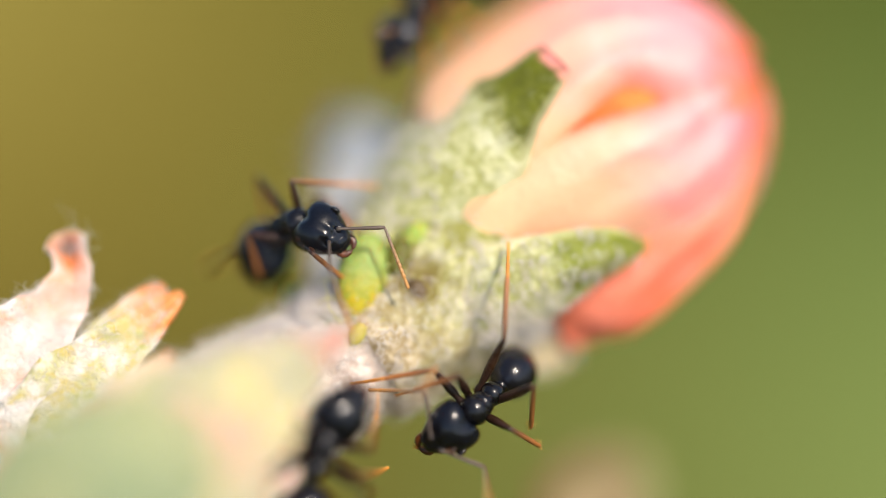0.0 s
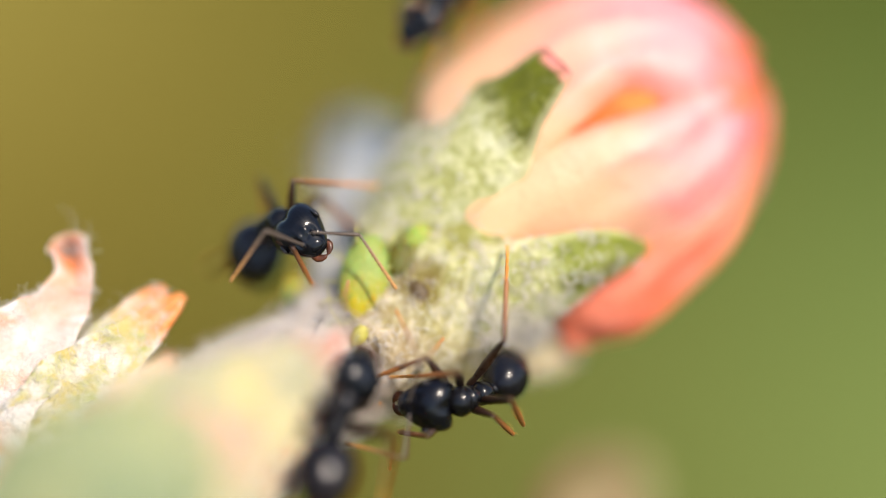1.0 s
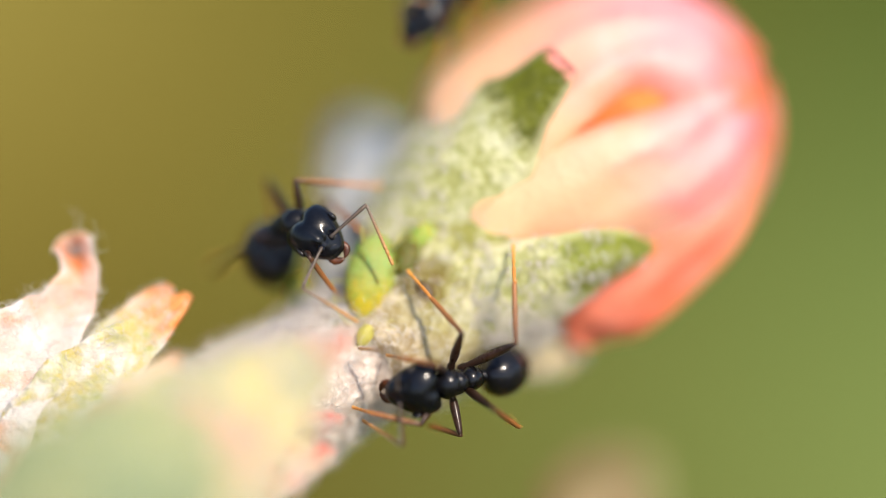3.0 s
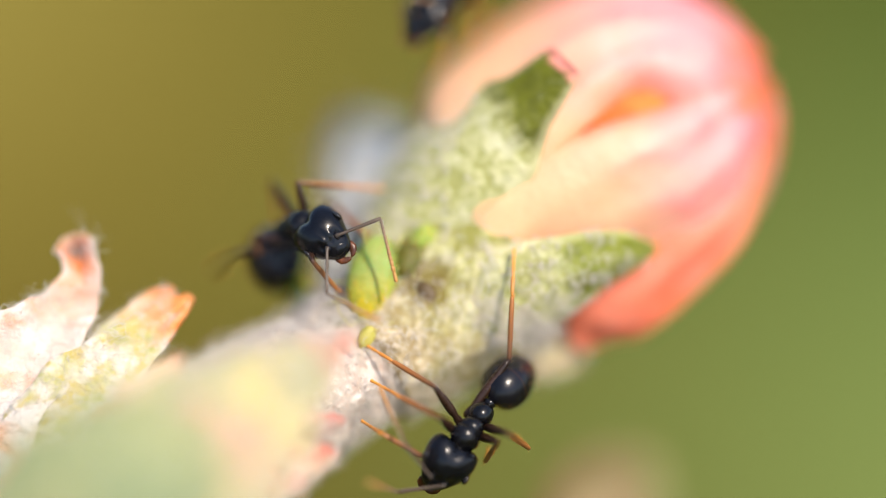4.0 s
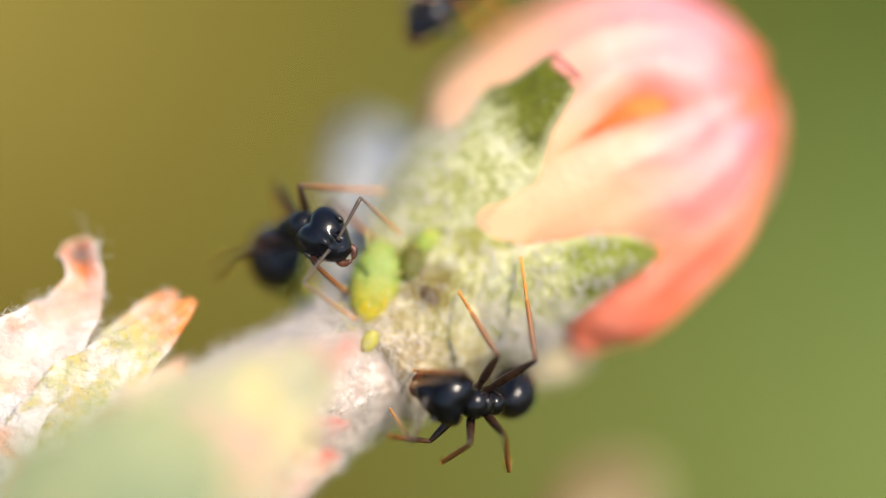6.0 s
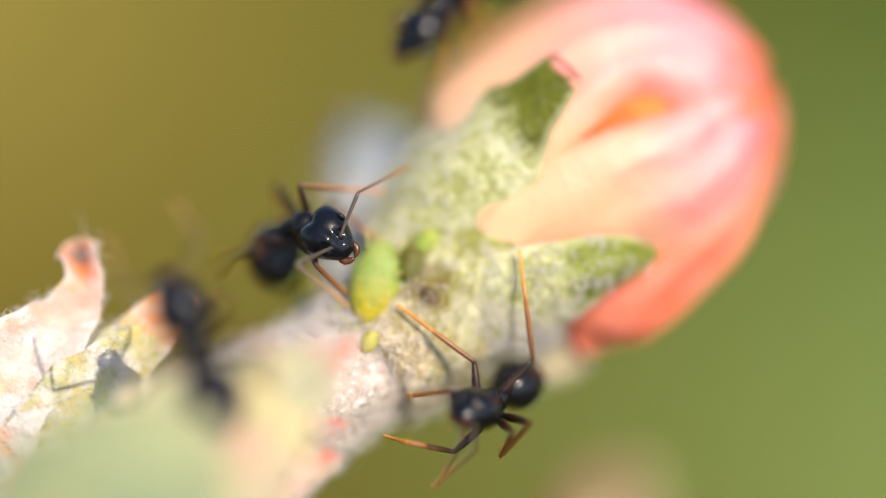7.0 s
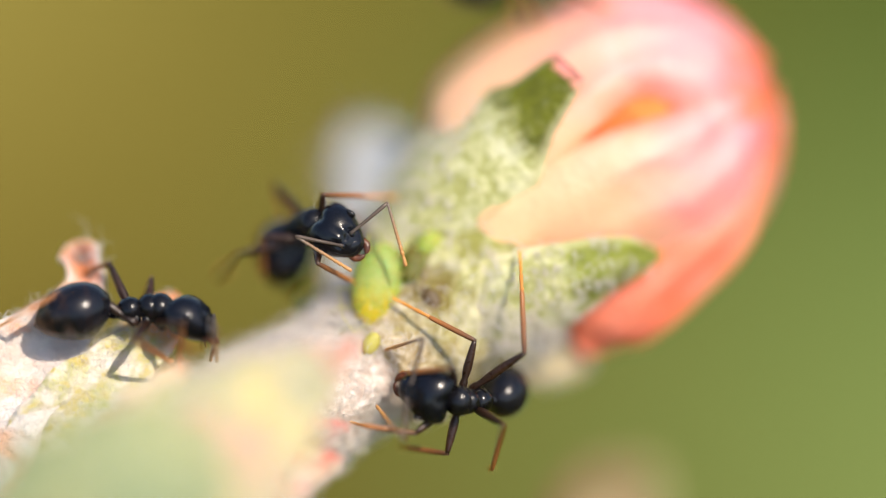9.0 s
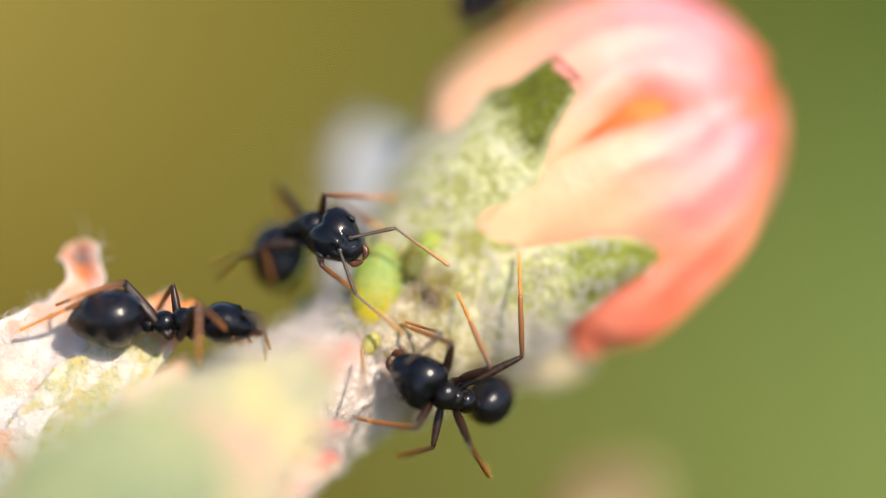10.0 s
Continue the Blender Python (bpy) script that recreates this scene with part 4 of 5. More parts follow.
            limbs[sn, k] = (f, tb, part("tarsus", Geo().tube(*beads(((34 * u, 3.3), (15 * u, 3.0), (11 * u, 2.8), (8 * u, 2.7), (10 * u, 3.0))), 8), TARSUS, f))
        sc = part("antenna", Geo().tube(line((-3, 0, 0), (0, 0, 0), (6, 0, 0), (40, 0, 0), (74, 0, 0), (SCAPE_L, 0, 0)), [2.8, 3.9, 2.8, 3.3, 4.1, 3.0], 8), SCAPE, ant)
        limbs[sn, "antenna"] = (sc, part("funiculus", Geo().tube(*beads([(9.6, 2.7 + 0.09 * j) for j in range(10)] + [(21, 3.2)]), 8), FUNICULUS, sc))
    return {"ant": ant, "head": h, "gaster": gs, "limbs": limbs}


def frame_of(x, up):
    """A turn whose x axis is x and whose z axis leans towards up."""
    x = x.normalized()
    y = up.cross(x)
    y = y.normalized() if y.length > 1e-6 else x.orthogonal().normalized()
    return Matrix((x, y, x.cross(y))).transposed()


def placed(r, at):
    m = r.to_4x4()
    m.translation = at * U
    return m


def track(keys, t):
    """Values between the keys (seconds, values...), easing with the slope of the neighbours."""
    if t <= keys[0][0]:
        return list(keys[0][1:])
    for i in range(len(keys) - 1):
        if t <= keys[i + 1][0]:
            a, b = keys[i], keys[i + 1]
            s = (t - a[0]) / (b[0] - a[0])
            s = s * s * (3 - 2 * s) * 0.5 + s * 0.5
            return [p + (q - p) * s for p, q in zip(a[1:], b[1:])]
    return list(keys[-1][1:])


def depth(d, length, share):
    return math.sqrt(max(length * length - d * d, 0)) * share


def stance(row, t):
    """From gaster, thorax and jaw places (x, y each), the thorax's depth and how far gaster and jaws lean from the lens: places in units."""
    gx, gy, tx, ty, hx, hy, w, sg, sh = row
    dx, dy = sway(t)
    T = P(tx - dx, ty - dy, w)
    g2, h2 = math.hypot(gx - tx, gy - ty), math.hypot(hx - tx, hy - ty)
    return P(gx - dx, gy - dy, w + depth(g2, 126, sg)), T, P(hx - dx, hy - dy, w + depth(h2, 152, sh))


def bend(a, c, l1, l2, pole):
    """The joint between two links from a to c (drawn in if too far), bent towards pole; and the end."""
    d = c - a
    ln = min(max(d.length, abs(l1 - l2) + 4), l1 + l2 - 1)
    x = d.normalized()
    k = max(-1, min(1, (l1 ** 2 + ln ** 2 - l2 ** 2) / (2 * l1 * ln)))
    up = pole - x * pole.dot(x)
    up = up.normalized() if up.length > 1e-4 else x.orthogonal().normalized()
    return a + x * (l1 * k) + up * (l1 * math.sqrt(1 - k * k)), a + x * ln


def bend_leg(hip, foot, pole, lengths):
    """Knee, ankle and foot of a leg from hip to foot, the knee lifted towards pole."""
    flat = foot - hip
    ankle = foot - (flat.normalized() * 0.82 - pole * 0.5).normalized() * lengths[2] * (1 if flat.length > 90 else 0.8)
    knee, ankle = bend(hip, ankle, lengths[0], lengths[1], pole)
    return knee, ankle, foot


STEPS = [i / 10 for i in range(101)]


def key_ant(a, keys, ups, legs=None, feelers=None, grip=70.0, nod=0.8, spread=((0, 1.0),)):
    """Keys of one ant. keys: rows for stance(); ups: (seconds, x, y, z), its back's direction; legs: for (side, leg) the foot's depth, rows
    (seconds, knee x, y, foot x, y) and, where it matters, which way the knee lies from the hip; feelers: for a side the tip's depth and rows (seconds, elbow x, y, tip x, y). Before its first row, or without
    rows, a foot steps by itself and a feeler sways. nod: how far the thorax turns with the head; spread: (seconds, how wide it stands)."""
    legs, feelers = legs or {}, feelers or {}
    out = {"ant": [], "head": [], "gaster": []}
    limb = {k: [[] for _ in v] for k, v in a["limbs"].items()}
    hold = {}
    Z = Vector((0, 0, 1))
    for t in STEPS:
        G, T, M = stance(track(keys, t), t)
        up = Vector(track(ups, t)).normalized()
        f = ((M - T).normalized() * nod + (T - G).normalized()).normalized()
        r = frame_of(f, up)
        inv = r.transposed()
        dx, dy = sway(t)
        wide = track(spread, t)[0]

        def inside(x, y, w):
            return inv @ (P(x - dx, y - dy, w) - T)

        def at_length(root, x, y, w, length):
            """The place seen at (x, y) that lies at that distance from root, on the side of depth w."""
            p = inside(x, y, w)
            eye = (inv @ Vector((0, 0, 1)))
            o = p - root
            flat = o - eye * o.dot(eye)
            k = math.sqrt(max(length ** 2 - flat.length_squared, 0))
            return root + flat + eye * (k if o.dot(eye) >= 0 else -k)

        out["ant"].append((t, VIEW @ placed(r, T)))
        h = inv @ (M - T) - NECK
        hr = frame_of(h + Vector((0, 0, 14)), Z if h.normalized().z < 0.8 else Vector((-1, 0, 0)))
        out["head"].append((t, placed(hr, NECK)))
        g = inv @ (G - T) - WAIST
        out["gaster"].append((t, placed(frame_of(-g, Z), WAIST)))
        for (sn, k), obs in a["limbs"].items():
            s = 1 if sn == "L" else -1
            rows = limb[sn, k]
            if k == "antenna":
                root = NECK + hr @ Vector((68, 14 * s, 22))
                if sn in feelers and t >= feelers[sn][1][0][0]:
                    w, marks = feelers[sn]
                    e = track(marks, t)
                    wr = (T + r @ root).z
                    elbow = at_length(root, e[0], e[1], wr + 20, SCAPE_L)
                    elbow = root + (elbow - root).normalized() * SCAPE_L
                    tip = at_length(elbow, e[2], e[3], w, WHIP_L)
                else:
                    w1, w2 = math.sin(t * 7 + s + T.x), math.sin(t * 5.3 + 2 * s + T.y)
                    elbow = root + hr @ Vector((40 + 18 * w1, (62 + 10 * w2) * s, 20 + 14 * w2))
                    tip = elbow + hr @ Vector((90, 18 * s + 22 * w1, -62 + 20 * w2))
                r1 = frame_of(elbow - root, hr @ Z)
                rows[0].append((t, placed(r1, root)))
                elbow = root + r1.col[0] * SCAPE_L
                rows[1].append((t, placed(frame_of(r1.transposed() @ (tip - elbow), Z), Vector((SCAPE_L - 1, 0, 0)))))
                continue
            fl, tl, sl = LEGS[k]
            hip = Vector((HIPS[k][0], HIPS[k][1] * s, HIPS[k][2]))
            rest = Vector((REST[k][0] * wide, REST[k][1] * s * wide, REST[k][2]))
            pole = Vector((0.1 if k == "front" else -0.25, 0.75 * s, 1.0)).normalized()
            if (sn, k) in legs and t >= legs[sn, k][1][0][0]:
                w, marks, *side = legs[sn, k]
                kx, ky, fx, fy = track(marks, t)
                lift = side[0] if side else (40 if r.col[1].z * s > -0.6 else -40)
                knee = at_length(hip, kx, ky, (T + r @ hip).z + lift, fl)
                knee = hip + (knee - hip).normalized() * fl
                foot = inside(fx, fy, w)
                seen = inside(fx, fy, 0) - inside(kx, ky, 0)
                if seen.length < 110:          # the shin points away from the lens
                    foot = at_length(knee, fx, fy, (T + r @ knee).z - 120, 0.92 * (tl + sl))
                ankle, foot = bend(knee, foot, tl, sl, inv @ Vector((0, 0, 1)))
            else:
                want = T + r @ rest
                last = hold.get((sn, k))
                if last is None or (last - want).length > grip:
                    last = want + ((want - last).normalized() * grip * 0.6 if last is not None else r @ Vector((random.uniform(-25, 25), 0, 0)))
                    hold[sn, k] = last
                foot = inv @ (last - T)
                knee, ankle, foot = bend_leg(hip, foot, pole, LEGS[k])
            r1 = frame_of(knee - hip, pole)
            rows[0].append((t, placed(r1, hip)))
            i1 = r1.transposed()
            ank, kn = i1 @ (ankle - hip), Vector((fl, 0, 0))
            shin = (ank - kn).normalized()
            rows[1].append((t, placed(frame_of(shin, Z if abs(shin.z) < 0.95 else Vector((1, 0, 0))), kn)))
            toe = i1 @ (foot - hip)
            rows[2].append((t, placed(frame_of(toe - ank, Vector((1, 0, 0.3))), kn + shin * tl)))
    walk(a["ant"], out["ant"])
    walk(a["head"], out["head"])
    walk(a["gaster"], out["gaster"])
    for k, obs in a["limbs"].items():
        for ob, rows in zip(obs, limb[k]):
            walk(ob, rows)


ANTS = [build_ant(l, k) for l, k in (("glossy black ant bent over a green aphid", 1.1), ("glossy black ant hanging at the flower base", 0.92), ("glossy black ant on the flower bud", 1.0),
                                     ("glossy black ant with a swollen gaster, running over the leaves", 1.1))]


def same(rows, w, sg, sh):
    return [(*r, w, sg, sh) for r in rows]


def motions():
    # the ant that tends the aphid
    body = [(0, 477, 449, 515, 400, 638, 450), (.5, 472, 449, 505, 400, 608, 470), (1, 462, 449, 490, 400, 590, 460), (1.5, 467, 449, 500, 400, 605, 475), (2, 472, 449, 505, 400, 620, 458),
            (2.5, 487, 449, 510, 400, 620, 470), (4, 497, 459, 525, 405, 635, 465), (4.5, 497, 459, 528, 405, 628, 475), (5, 502, 459, 525, 405, 650, 452), (5.5, 500, 459, 525, 405, 635, 475)]
    body += [(7, 497, 454, 530, 405, 640, 465), (7.8, 497, 459, 525, 405, 640, 465), (7.9, 452, 482, 518, 392, 596, 305), (8.25, 455, 478, 520, 390, 603, 306), (8.4, 482, 474, 518, 400, 630, 385),
             (8.5, 492, 454, 512, 408, 635, 440), (8.7, 504, 451, 530, 402, 650, 455), (9, 512, 449, 545, 400, 660, 460), (9.5, 502, 454, 535, 402, 650, 470), (10, 502, 454, 545, 405, 655, 470)]
    right = [(0, 705, 402, 735, 540), (.5, 672, 365, 690, 490), (1, 665, 417, 725, 545), (1.5, 665, 375, 700, 495), (2, 690, 398, 740, 530), (2.5, 640, 348, 700, 468), (4, 690, 380, 705, 510), (4.5, 700, 425, 722, 560), (5, 625, 312, 740, 347),
             (5.5, 647, 342, 705, 465), (7, 640, 325, 725, 295), (7.5, 690, 380, 760, 492), (8, 640, 285, 665, 330), (8.5, 692, 365, 815, 425), (9, 697, 350, 722, 480), (9.5, 705, 380, 768, 505), (10, 730, 397, 830, 495)]
    left = [(0, 585, 478, 632, 610), (.5, 475, 437, 575, 525), (1, 470, 408, 405, 500), (1.5, 470, 415, 505, 535), (2, 572, 515, 665, 590), (2.5, 517, 508, 620, 575), (4, 578, 520, 675, 570), (4.5, 582, 530, 650, 625), (5, 512, 425, 572, 545),
            (5.5, 540, 515, 643, 582), (7, 525, 468, 625, 550), (7.5, 592, 485, 690, 530), (8, 610, 340, 640, 372), (8.5, 545, 505, 555, 590), (9, 520, 418, 645, 495), (9.5, 618, 532, 710, 575), (10, 632, 530, 715, 592)]
    legs = {("L", "middle"): (-150, [(0, 515, 320, 692, 332), (2.5, 522, 318, 705, 332), (5.5, 530, 328, 716, 342), (7.8, 530, 328, 714, 344), (8, 520, 330, 690, 380), (8.5, 525, 330, 700, 325), (9, 572, 345, 720, 350), (10, 575, 345, 718, 352)]),
            ("L", "hind"): (-260, [(0, 455, 312, 478, 392), (5.5, 488, 322, 505, 400), (7.8, 488, 324, 505, 400), (8, 410, 440, 440, 500), (8.5, 435, 335, 470, 400), (9, 485, 325, 510, 395), (10, 492, 325, 512, 395)], -40),
            ("L", "front"): (-150, [(0, 565, 345, 650, 425), (1, 565, 345, 642, 422), (2.5, 580, 355, 662, 432), (5.5, 590, 360, 680, 440), (7.8, 590, 360, 680, 440), (8, 590, 350, 660, 400), (8.5, 590, 365, 660, 430), (10, 600, 360, 700, 420)], -40),
            ("R", "front"): (-30, [(0, 555, 450, 605, 490), (1, 520, 440, 555, 505), (2.5, 548, 455, 597, 525), (5.5, 560, 470, 612, 515), (7.8, 560, 470, 612, 520), (8, 560, 372, 700, 375), (8.3, 560, 372, 690, 380), (8.5, 560, 465, 628, 495), (10, 570, 470, 620, 508)]),
            ("R", "middle"): (-200, [(0, 438, 415, 465, 500), (5.5, 455, 420, 480, 505), (7.8, 455, 420, 480, 505), (8, 445, 430, 482, 500), (8.5, 430, 410, 460, 480), (10, 455, 435, 485, 500)], -40),
            ("R", "hind"): (-270, [(0, 405, 445, 385, 462), (5.5, 415, 450, 400, 465), (7.8, 415, 450, 400, 465), (8, 405, 445, 395, 470), (8.5, 410, 450, 400, 480), (10, 415, 455, 400, 470)], -40)}
    key_ant(ANTS[0], same(body, -80, -0.85, 1.0), [(0, -.2, .5, .85), (10, -.2, .5, .85)], legs, {"L": (20, right), "R": (40, left)})

    # the ant that hangs at the flower base
    body = [(0, 900, 662, 852, 713, 745, 793), (.5, 900, 668, 842, 713, 716, 752), (1, 887, 664, 830, 703, 698, 715), (1.5, 885, 652, 820, 690, 690, 700), (2, 893, 655, 816, 660, 700, 632), (2.7, 882, 650, 803, 652, 678, 640),
            (3.8, 895, 675, 834, 752, 740, 872), (4, 895, 680, 835, 755, 745, 880), (4.25, 893, 682, 840, 758, 735, 862), (4.5, 905, 690, 858, 755, 775, 892), (4.7, 897, 682, 828, 718, 712, 785)]
    body += [(5, 893, 690, 842, 722, 722, 758), (5.5, 907, 700, 845, 722, 720, 686), (5.7, 897, 692, 848, 712, 725, 665), (6.8, 902, 700, 868, 716, 816, 746), (7.2, 902, 700, 868, 716, 814, 740), (7.5, 905, 698, 842, 728, 715, 775),
             (7.7, 897, 685, 842, 742, 745, 812), (8, 900, 695, 857, 735, 745, 800), (8.2, 897, 692, 862, 722, 752, 775), (8.5, 908, 695, 872, 710, 768, 712), (8.8, 890, 690, 838, 706, 718, 682), (9, 886, 690, 828, 708, 706, 680)]
    body += [(9.5, 868, 692, 802, 696, 705, 636), (10, 862, 702, 802, 702, 705, 642)]
    upper = [(0, 752, 692, 650, 690), (.5, 727, 655, 645, 595), (1, 745, 640, 700, 545), (1.5, 718, 622, 716, 560), (2, 710, 540, 618, 480), (2.5, 700, 553, 620, 590), (4, 715, 785, 670, 680), (4.5, 782, 785, 735, 685), (5, 757, 635, 665, 615),
             (5.5, 800, 597, 702, 605), (7, 812, 820, 772, 862), (7.5, 716, 702, 605, 700), (8, 748, 752, 618, 748), (8.5, 790, 630, 665, 580), (9, 752, 590, 680, 620), (9.5, 790, 550, 720, 538), (10, 805, 575, 718, 570)]
    lower = [(0, 862, 830, 866, 900), (.5, 703, 835, 685, 800), (1, 715, 812, 610, 785), (1.5, 665, 797, 590, 770), (2, 643, 690, 570, 640), (2.5, 715, 755, 637, 703), (4, 700, 872, 650, 850), (4.5, 770, 900, 700, 890), (5, 672, 798, 625, 740),
             (5.5, 680, 760, 657, 665), (7, 834, 838, 762, 866), (7.5, 782, 880, 790, 950), (8, 785, 880, 770, 950), (8.5, 800, 835, 735, 845), (9, 713, 780, 665, 720), (9.5, 652, 700, 640, 630), (10, 643, 695, 640, 620)]
    hind = [(0, 892, 600, 900, 430), (.5, 885, 605, 898, 430), (1, 892, 603, 898, 435), (1.5, 905, 602, 903, 430), (2, 915, 605, 910, 432), (2.5, 913, 605, 908, 432), (4, 913, 622, 910, 440), (4.5, 942, 630, 918, 440), (5, 938, 632, 918, 440),
            (5.5, 948, 638, 920, 440), (7, 945, 638, 919, 443), (7.5, 932, 635, 918, 445), (8, 943, 638, 919, 445), (8.5, 943, 638, 920, 445), (9, 928, 625, 920, 445), (9.5, 921, 625, 918, 448), (10, 925, 632, 918, 446)]
    middle = [(0, 810, 665, 700, 700), (.5, 815, 675, 735, 655), (1, 812, 660, 690, 668), (1.5, 822, 590, 700, 505), (2, 853, 590, 735, 520), (2.5, 838, 550, 757, 425), (4, 770, 685, 630, 600), (4.5, 785, 670, 650, 615), (5, 853, 622, 787, 480),
              (5.5, 905, 643, 880, 510), (6.8, 838, 605, 688, 527), (7.2, 834, 608, 686, 527), (7.5, 828, 615, 685, 525), (8, 828, 615, 688, 530), (8.5, 840, 605, 688, 530), (9, 840, 603, 690, 525), (9.5, 882, 635, 880, 500), (10, 868, 650, 810, 520)]
    front = [(0, 768, 655, 620, 680), (.5, 768, 657, 640, 676), (1, 755, 633, 655, 670), (1.5, 780, 655, 672, 652), (2, 795, 632, 670, 650), (2.5, 785, 608, 700, 612), (4, 780, 740, 650, 670), (4.5, 800, 735, 690, 655), (5, 828, 680, 732, 700),
             (5.5, 828, 645, 738, 638), (7, 800, 690, 720, 700), (7.5, 790, 690, 655, 660), (8, 815, 685, 703, 632), (8.5, 792, 672, 700, 700), (9, 800, 650, 712, 660), (9.5, 818, 620, 768, 615), (10, 800, 608, 708, 572)]
    front_l = [(0, 800, 800, 740, 790), (1, 757, 772, 720, 765), (2, 742, 722, 612, 710), (2.5, 742, 728, 618, 712), (4, 750, 810, 640, 745), (4.5, 752, 805, 640, 750), (5, 762, 790, 640, 755), (5.5, 735, 783, 690, 770),
               (7, 790, 815, 680, 772), (7.5, 760, 800, 672, 785), (8, 770, 800, 690, 772), (8.5, 800, 818, 675, 825), (9, 735, 767, 620, 748), (9.5, 735, 752, 622, 740), (10, 735, 757, 632, 740)]
    middle_l = [(0, 905, 760, 950, 785), (.5, 880, 735, 888, 788), (1, 872, 735, 897, 757), (1.5, 858, 735, 860, 750), (2, 842, 715, 858, 740), (2.5, 788, 768, 735, 740), (4, 880, 780, 870, 795), (4.5, 890, 790, 880, 800), (5, 810, 812, 815, 825),
                (5.5, 800, 795, 745, 822), (7, 905, 762, 892, 792), (7.5, 795, 825, 780, 850), (8, 882, 790, 886, 800), (8.5, 795, 837, 735, 845), (9, 788, 820, 715, 790), (9.5, 762, 815, 710, 802), (10, 762, 815, 715, 805)]
    hind_l = [(0, 942, 682, 940, 752), (.5, 930, 692, 992, 668), (1, 902, 705, 915, 730), (1.5, 890, 715, 900, 732), (2, 867, 700, 902, 712), (2.5, 862, 705, 900, 732), (4, 897, 765, 912, 775), (4.5, 915, 765, 938, 778), (5, 882, 775, 922, 805),
              (5.5, 872, 780, 902, 826), (7, 935, 745, 890, 802), (7.5, 900, 770, 910, 775), (8, 905, 750, 910, 758), (8.5, 920, 775, 947, 790), (9, 890, 750, 870, 832), (9.5, 856, 745, 840, 862), (10, 832, 790, 857, 828)]
    legs = {("R", "hind"): (-42, hind), ("R", "middle"): (-40, middle), ("R", "front"): (-10, front), ("L", "front"): (-20, front_l), ("L", "middle"): (60, middle_l), ("L", "hind"): (-60, hind_l)}
    key_ant(ANTS[1], [(*r, -8, -0.65, 0.78) if 6.7 < r[0] < 7.3 else (*r, 4, -0.9, 0.2) for r in body], [(0, 0, -.25, .95), (6.2, 0, -.25, .95), (6.8, .3, .9, .2), (7.2, .3, .9, .2), (7.6, 0, -.2, .95), (10, 0, -.25, .95)], legs, {"R": (20, upper), "L": (50, lower)})

    # the ant on the bud
    body = [(0, 830, -30, 755, 15, 690, 105), (.5, 860, -50, 800, -10, 735, 60), (5.7, 870, -60, 810, -20, 755, 45), (6.8, 870, -50, 815, -10, 750, 55), (7.2, 850, 0, 780, 40, 700, 110), (7.5, 800, 35, 715, 95, 625, 175),
            (7.8, 756, 68, 640, 132, 535, 195), (8, 772, 60, 676, 136, 566, 222), (8.2, 785, 45, 705, 100, 625, 180), (8.3, 792, 15, 770, 70, 726, 152), (8.5, 775, 10, 815, 25, 880, 40), (8.6, 772, 32, 835, 15, 900, 0),
            (8.8, 805, 35, 865, 5, 940, -40), (9, 888, -25, 955, -42, 1040, -70), (9.2, 872, -2, 938, -40, 1015, -85), (9.4, 905, -50, 965, -92, 1045, -145), (9.5, 900, -42, 960, -92, 1040, -150), (10, 888, -30, 945, -85, 1020, -145)]
    feelers = {"L": (-200, []), "R": (-200, [])}
    for t, _, _, tx, ty, hx, hy in body:
        d = Vector((hx - tx, hy - ty)).normalized()
        for side, q in (("L", 1), ("R", -1)):
            e = Vector((hx, hy)) - d * 22 + Vector((-d.y, d.x)) * 42 * q
            e2 = e + (d * 80 if 6.9 < t < 8.4 else -d * 30 - Vector((-d.y, d.x)) * 25 * q)
            feelers[side][1].append((t, e.x, e.y, e2.x, e2.y))
    key_ant(ANTS[2], same(body, -235, -.3, .3), [(0, -.5, .5, .7), (10, -.5, .5, .7)], None, feelers, spread=((0, 0.4), (7.0, 0.4), (7.4, 0.9), (10, 0.9)))

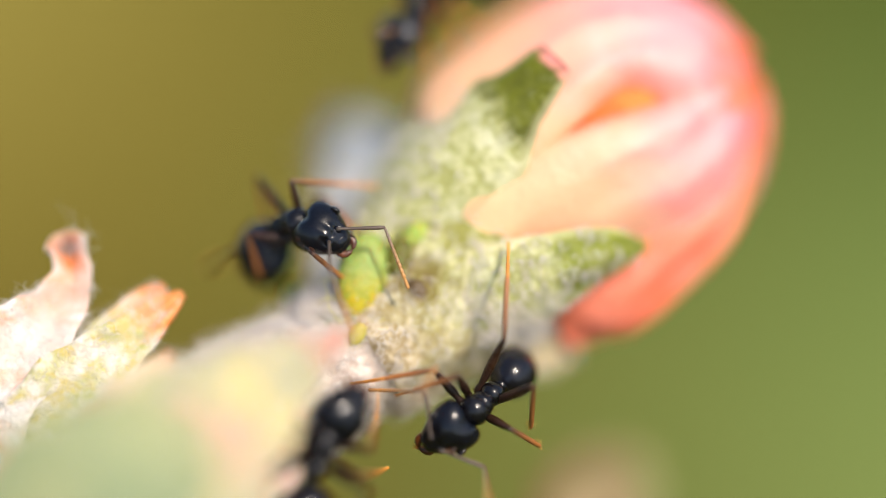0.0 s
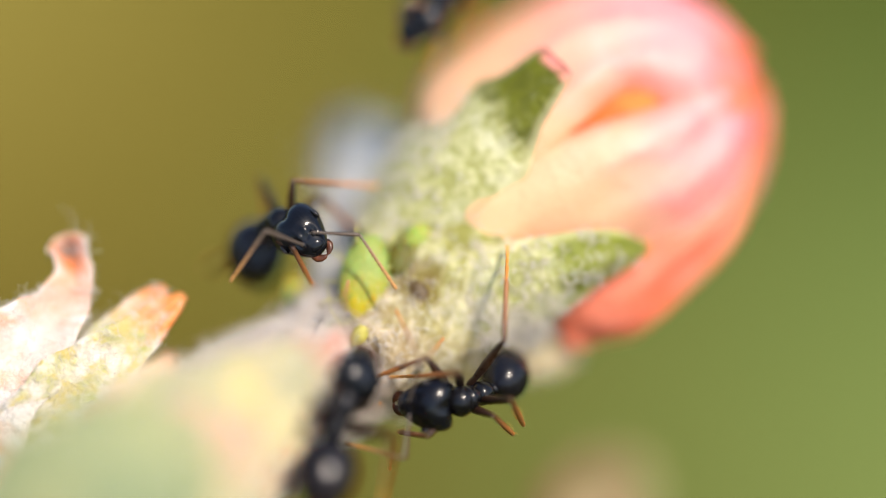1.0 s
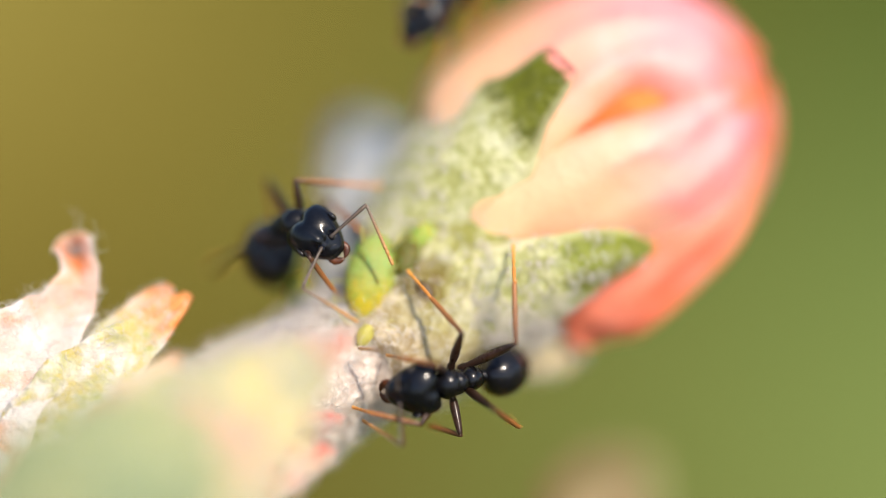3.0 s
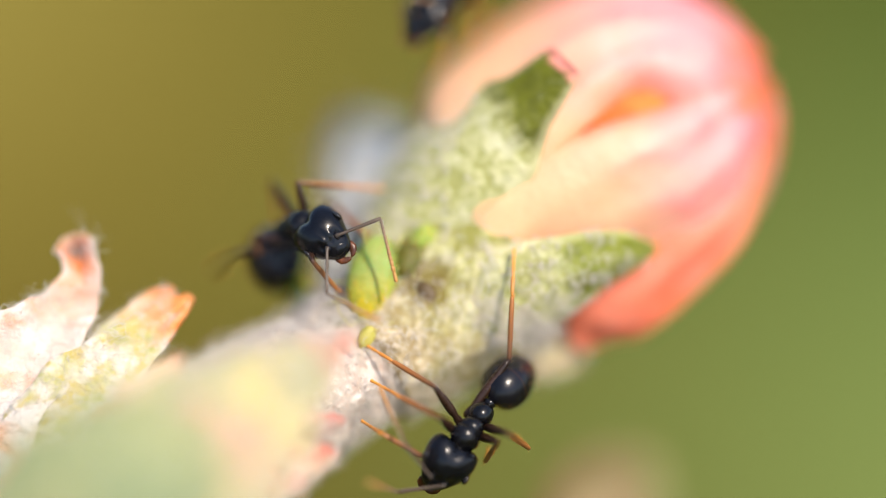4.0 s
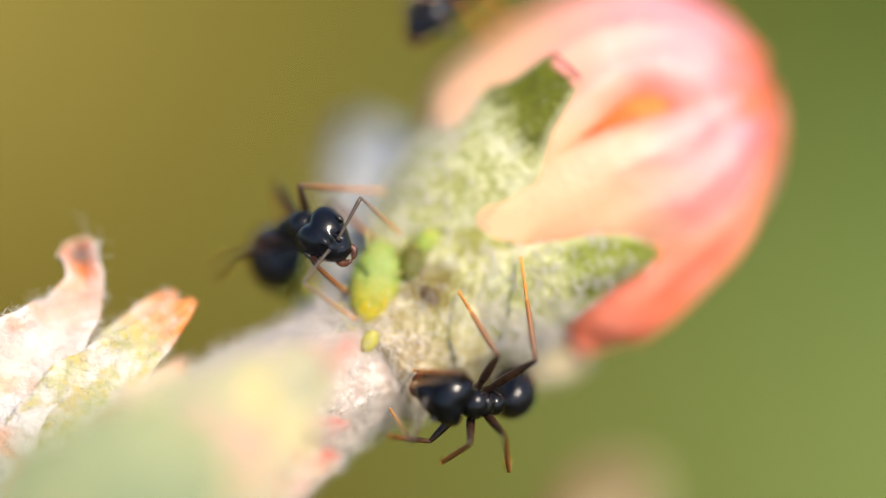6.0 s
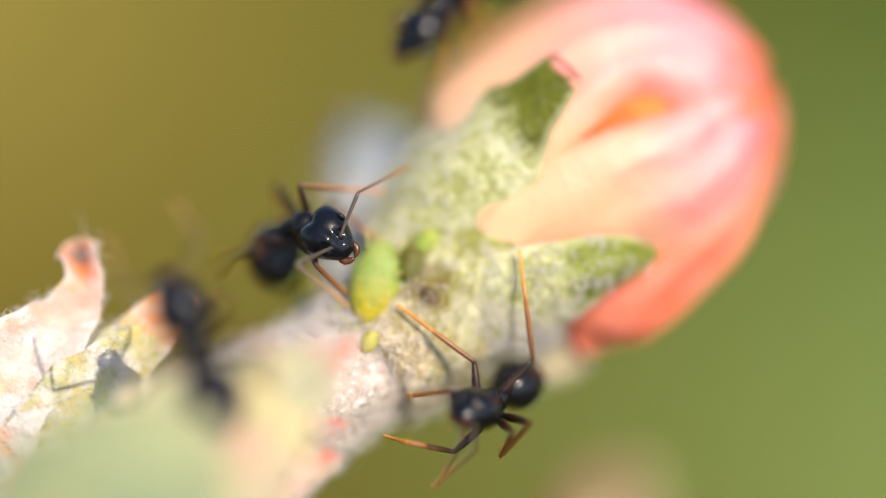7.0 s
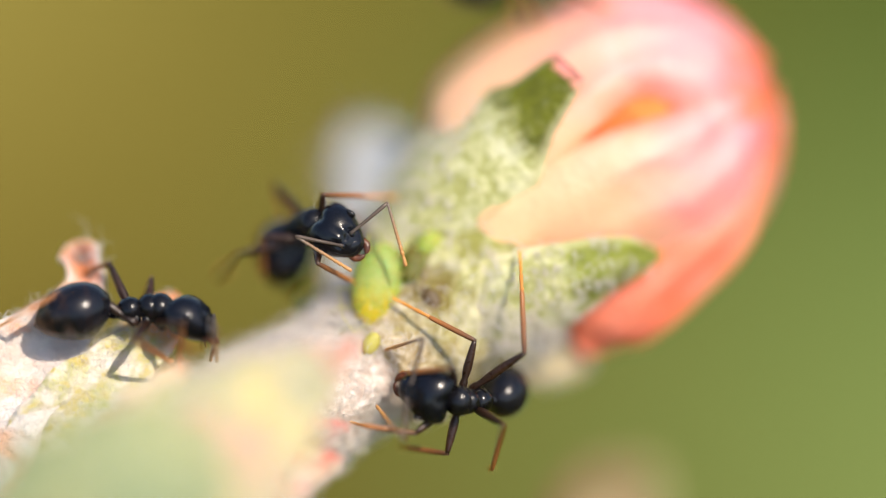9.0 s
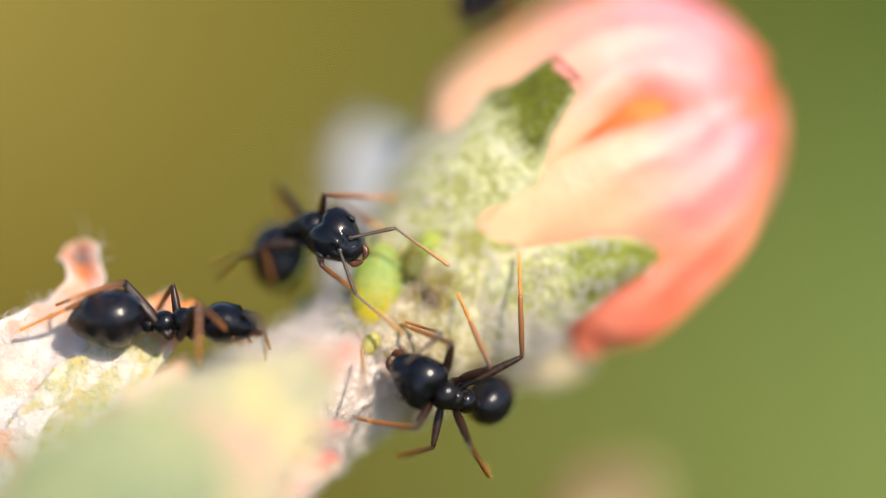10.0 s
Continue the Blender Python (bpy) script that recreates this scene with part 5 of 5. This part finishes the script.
    # the ant that runs over the leaves
    body = [(0, 540, 890, 565, 803, 633, 693, 140, 0.1, -0.2), (0.3, 565, 874, 588, 796, 624, 686, 145, 0.3, -0.3), (0.5, 565, 856, 588, 767, 604, 668, 150, 0.5, -0.3), (0.7, 582, 840, 598, 760, 629, 648, 150, 0.6, -0.4), (1, 575, 826, 600, 735, 629, 658, 150, 0.6, -0.4),
            (1.2, 549, 828, 560, 765, 586, 674, 190, 0.6, -0.3), (1.3, 524, 828, 512, 755, 495, 662, 260, 0.6, -0.3), (1.4, 547, 817, 499, 730, 420, 640, 300, 0.5, -0.4), (1.5, 513, 794, 455, 705, 342, 581, 315, 0.4, -0.4), (1.6, 467, 759, 393, 680, 272, 564, 310, 0.4, -0.4),
            (1.7, 414, 713, 363, 656, 267, 546, 280, 0.6, -0.6), (1.8, 386, 640, 310, 598, 197, 531, 190, 0.7, -0.8), (2, 358, 624, 262, 572, 144, 485, 175, 0.4, -0.4), (2.1, 349, 617, 228, 603, 84, 608, 175, 0.5, -0.4), (2.3, 375, 605, 290, 638, 200, 691, 220, 0.1, 0.2),
            (2.4, 375, 620, 317, 675, 264, 768, 320, 0.2, 0.2), (2.5, 385, 655, 340, 725, 294, 834, 375, 0.1, 0.1), (2.6, 428, 741, 380, 820, 302, 928, 400, 0, 0), (2.7, 385, 870, 340, 950, 262, 1074, 420, 0, 0), (3.1, 300, 1060, 250, 1150, 157, 1274, 430, 0, 0),
            (6.2, 330, 1180, 330, 1080, 330, 940, 440, 0, 0), (6.6, 380, 905, 370, 800, 370, 653, 420, 0, -0.2), (6.8, 385, 785, 368, 680, 379, 533, 320, 0.1, -0.4), (6.9, 385, 745, 375, 655, 370, 516, 310, 0.2, -0.5), (7, 375, 700, 345, 615, 291, 483, 270, 0.6, -0.6),
            (7.1, 349, 626, 276, 600, 180, 530, 200, 0.6, -0.5), (7.2, 255, 610, 166, 588, 48, 532, 150, 0.5, -0.3), (7.3, 168, 598, 75, 575, -64, 544, 160, 0.3, -0.2), (7.4, 69, 605, -40, 590, -180, 570, 140, 0, 0)]
    body += [(7.5, 12, 596, -103, 584, -220, 570, 120, 0, 0), (7.6, 8, 592, -108, 580, -225, 560, 120, 0, 0), (7.8, -90, 640, -150, 560, -200, 450, 150, 0, 0), (7.9, -70, 650, -90, 570, -60, 460, 120, 0, 0), (8.0, -60, 650, -65, 560, -30, 475, 50, 0, .1)]
    body += [(*r, 16, .1, .1) for r in ((8.1, -5, 605, 38, 530, 110, 480), (8.2, 14, 580, 70, 503, 150, 440), (8.3, 108, 556, 212, 542, 303, 582), (8.5, 103, 560, 213, 536, 330, 554),
                                          (8.8, 146, 560, 250, 543, 352, 568), (9, 148, 560, 258, 551, 360, 592), (9.5, 184, 578, 278, 570, 360, 630), (10, 207, 574, 318, 575, 462, 588))]
    legs = {("L", "hind"): (-20, [(8.3, 160, 420, 60, 470), (8.5, 130, 480, 25, 560), (9, 193, 465, 120, 500), (9.5, 210, 470, 90, 530), (10, 215, 488, 100, 540)]),
            ("R", "hind"): (20, [(8.5, 150, 475, 60, 540), (9, 97, 478, -5, 580), (9.5, 180, 475, 10, 590), (10, 205, 490, 0, 600)]),
            ("L", "middle"): (-10, [(8.3, 250, 490, 240, 560), (9, 268, 492, 250, 560), (9.5, 285, 510, 270, 570), (10, 308, 505, 275, 560)]),
            ("R", "middle"): (22, [(8.3, 225, 600, 300, 610), (9, 240, 600, 305, 640), (9.5, 300, 535, 320, 640), (10, 352, 535, 355, 645)]),
            ("R", "front"): (22, [(8.3, 290, 590, 275, 620), (9, 325, 572, 318, 650), (9.5, 330, 580, 355, 640), (10, 362, 545, 425, 605)]),
            ("L", "front"): (0, [(8.3, 260, 590, 330, 600), (9, 290, 590, 345, 620), (10, 400, 570, 440, 620)])}
    feelers = {"L": (10, [(8.0, 45, 495, 150, 520), (8.1, 195, 520, 272, 628), (8.3, 350, 545, 380, 600), (8.5, 372, 560, 375, 650), (8.8, 415, 580, 400, 640), (9, 385, 590, 372, 640), (9.5, 405, 560, 415, 630), (10, 462, 560, 478, 620)]),
               "R": (24, [(8.0, 30, 520, 90, 620), (8.1, 160, 440, 180, 560), (8.2, 230, 425, 310, 475), (8.3, 335, 490, 400, 560), (8.5, 378, 580, 372, 625), (8.8, 420, 570, 415, 600), (9, 378, 580, 384, 640), (9.5, 402, 545, 420, 620), (10, 468, 580, 470, 640)])}
    key_ant(ANTS[3], body, [(0, .3, -.1, 1), (1.2, .3, .1, 1), (2, 0, .5, .9), (7, 0, .5, .9), (8, -.3, .7, .5), (8.3, -.05, .97, .15), (10, -.05, .97, .15)], legs, feelers, nod=0.3)


motions()
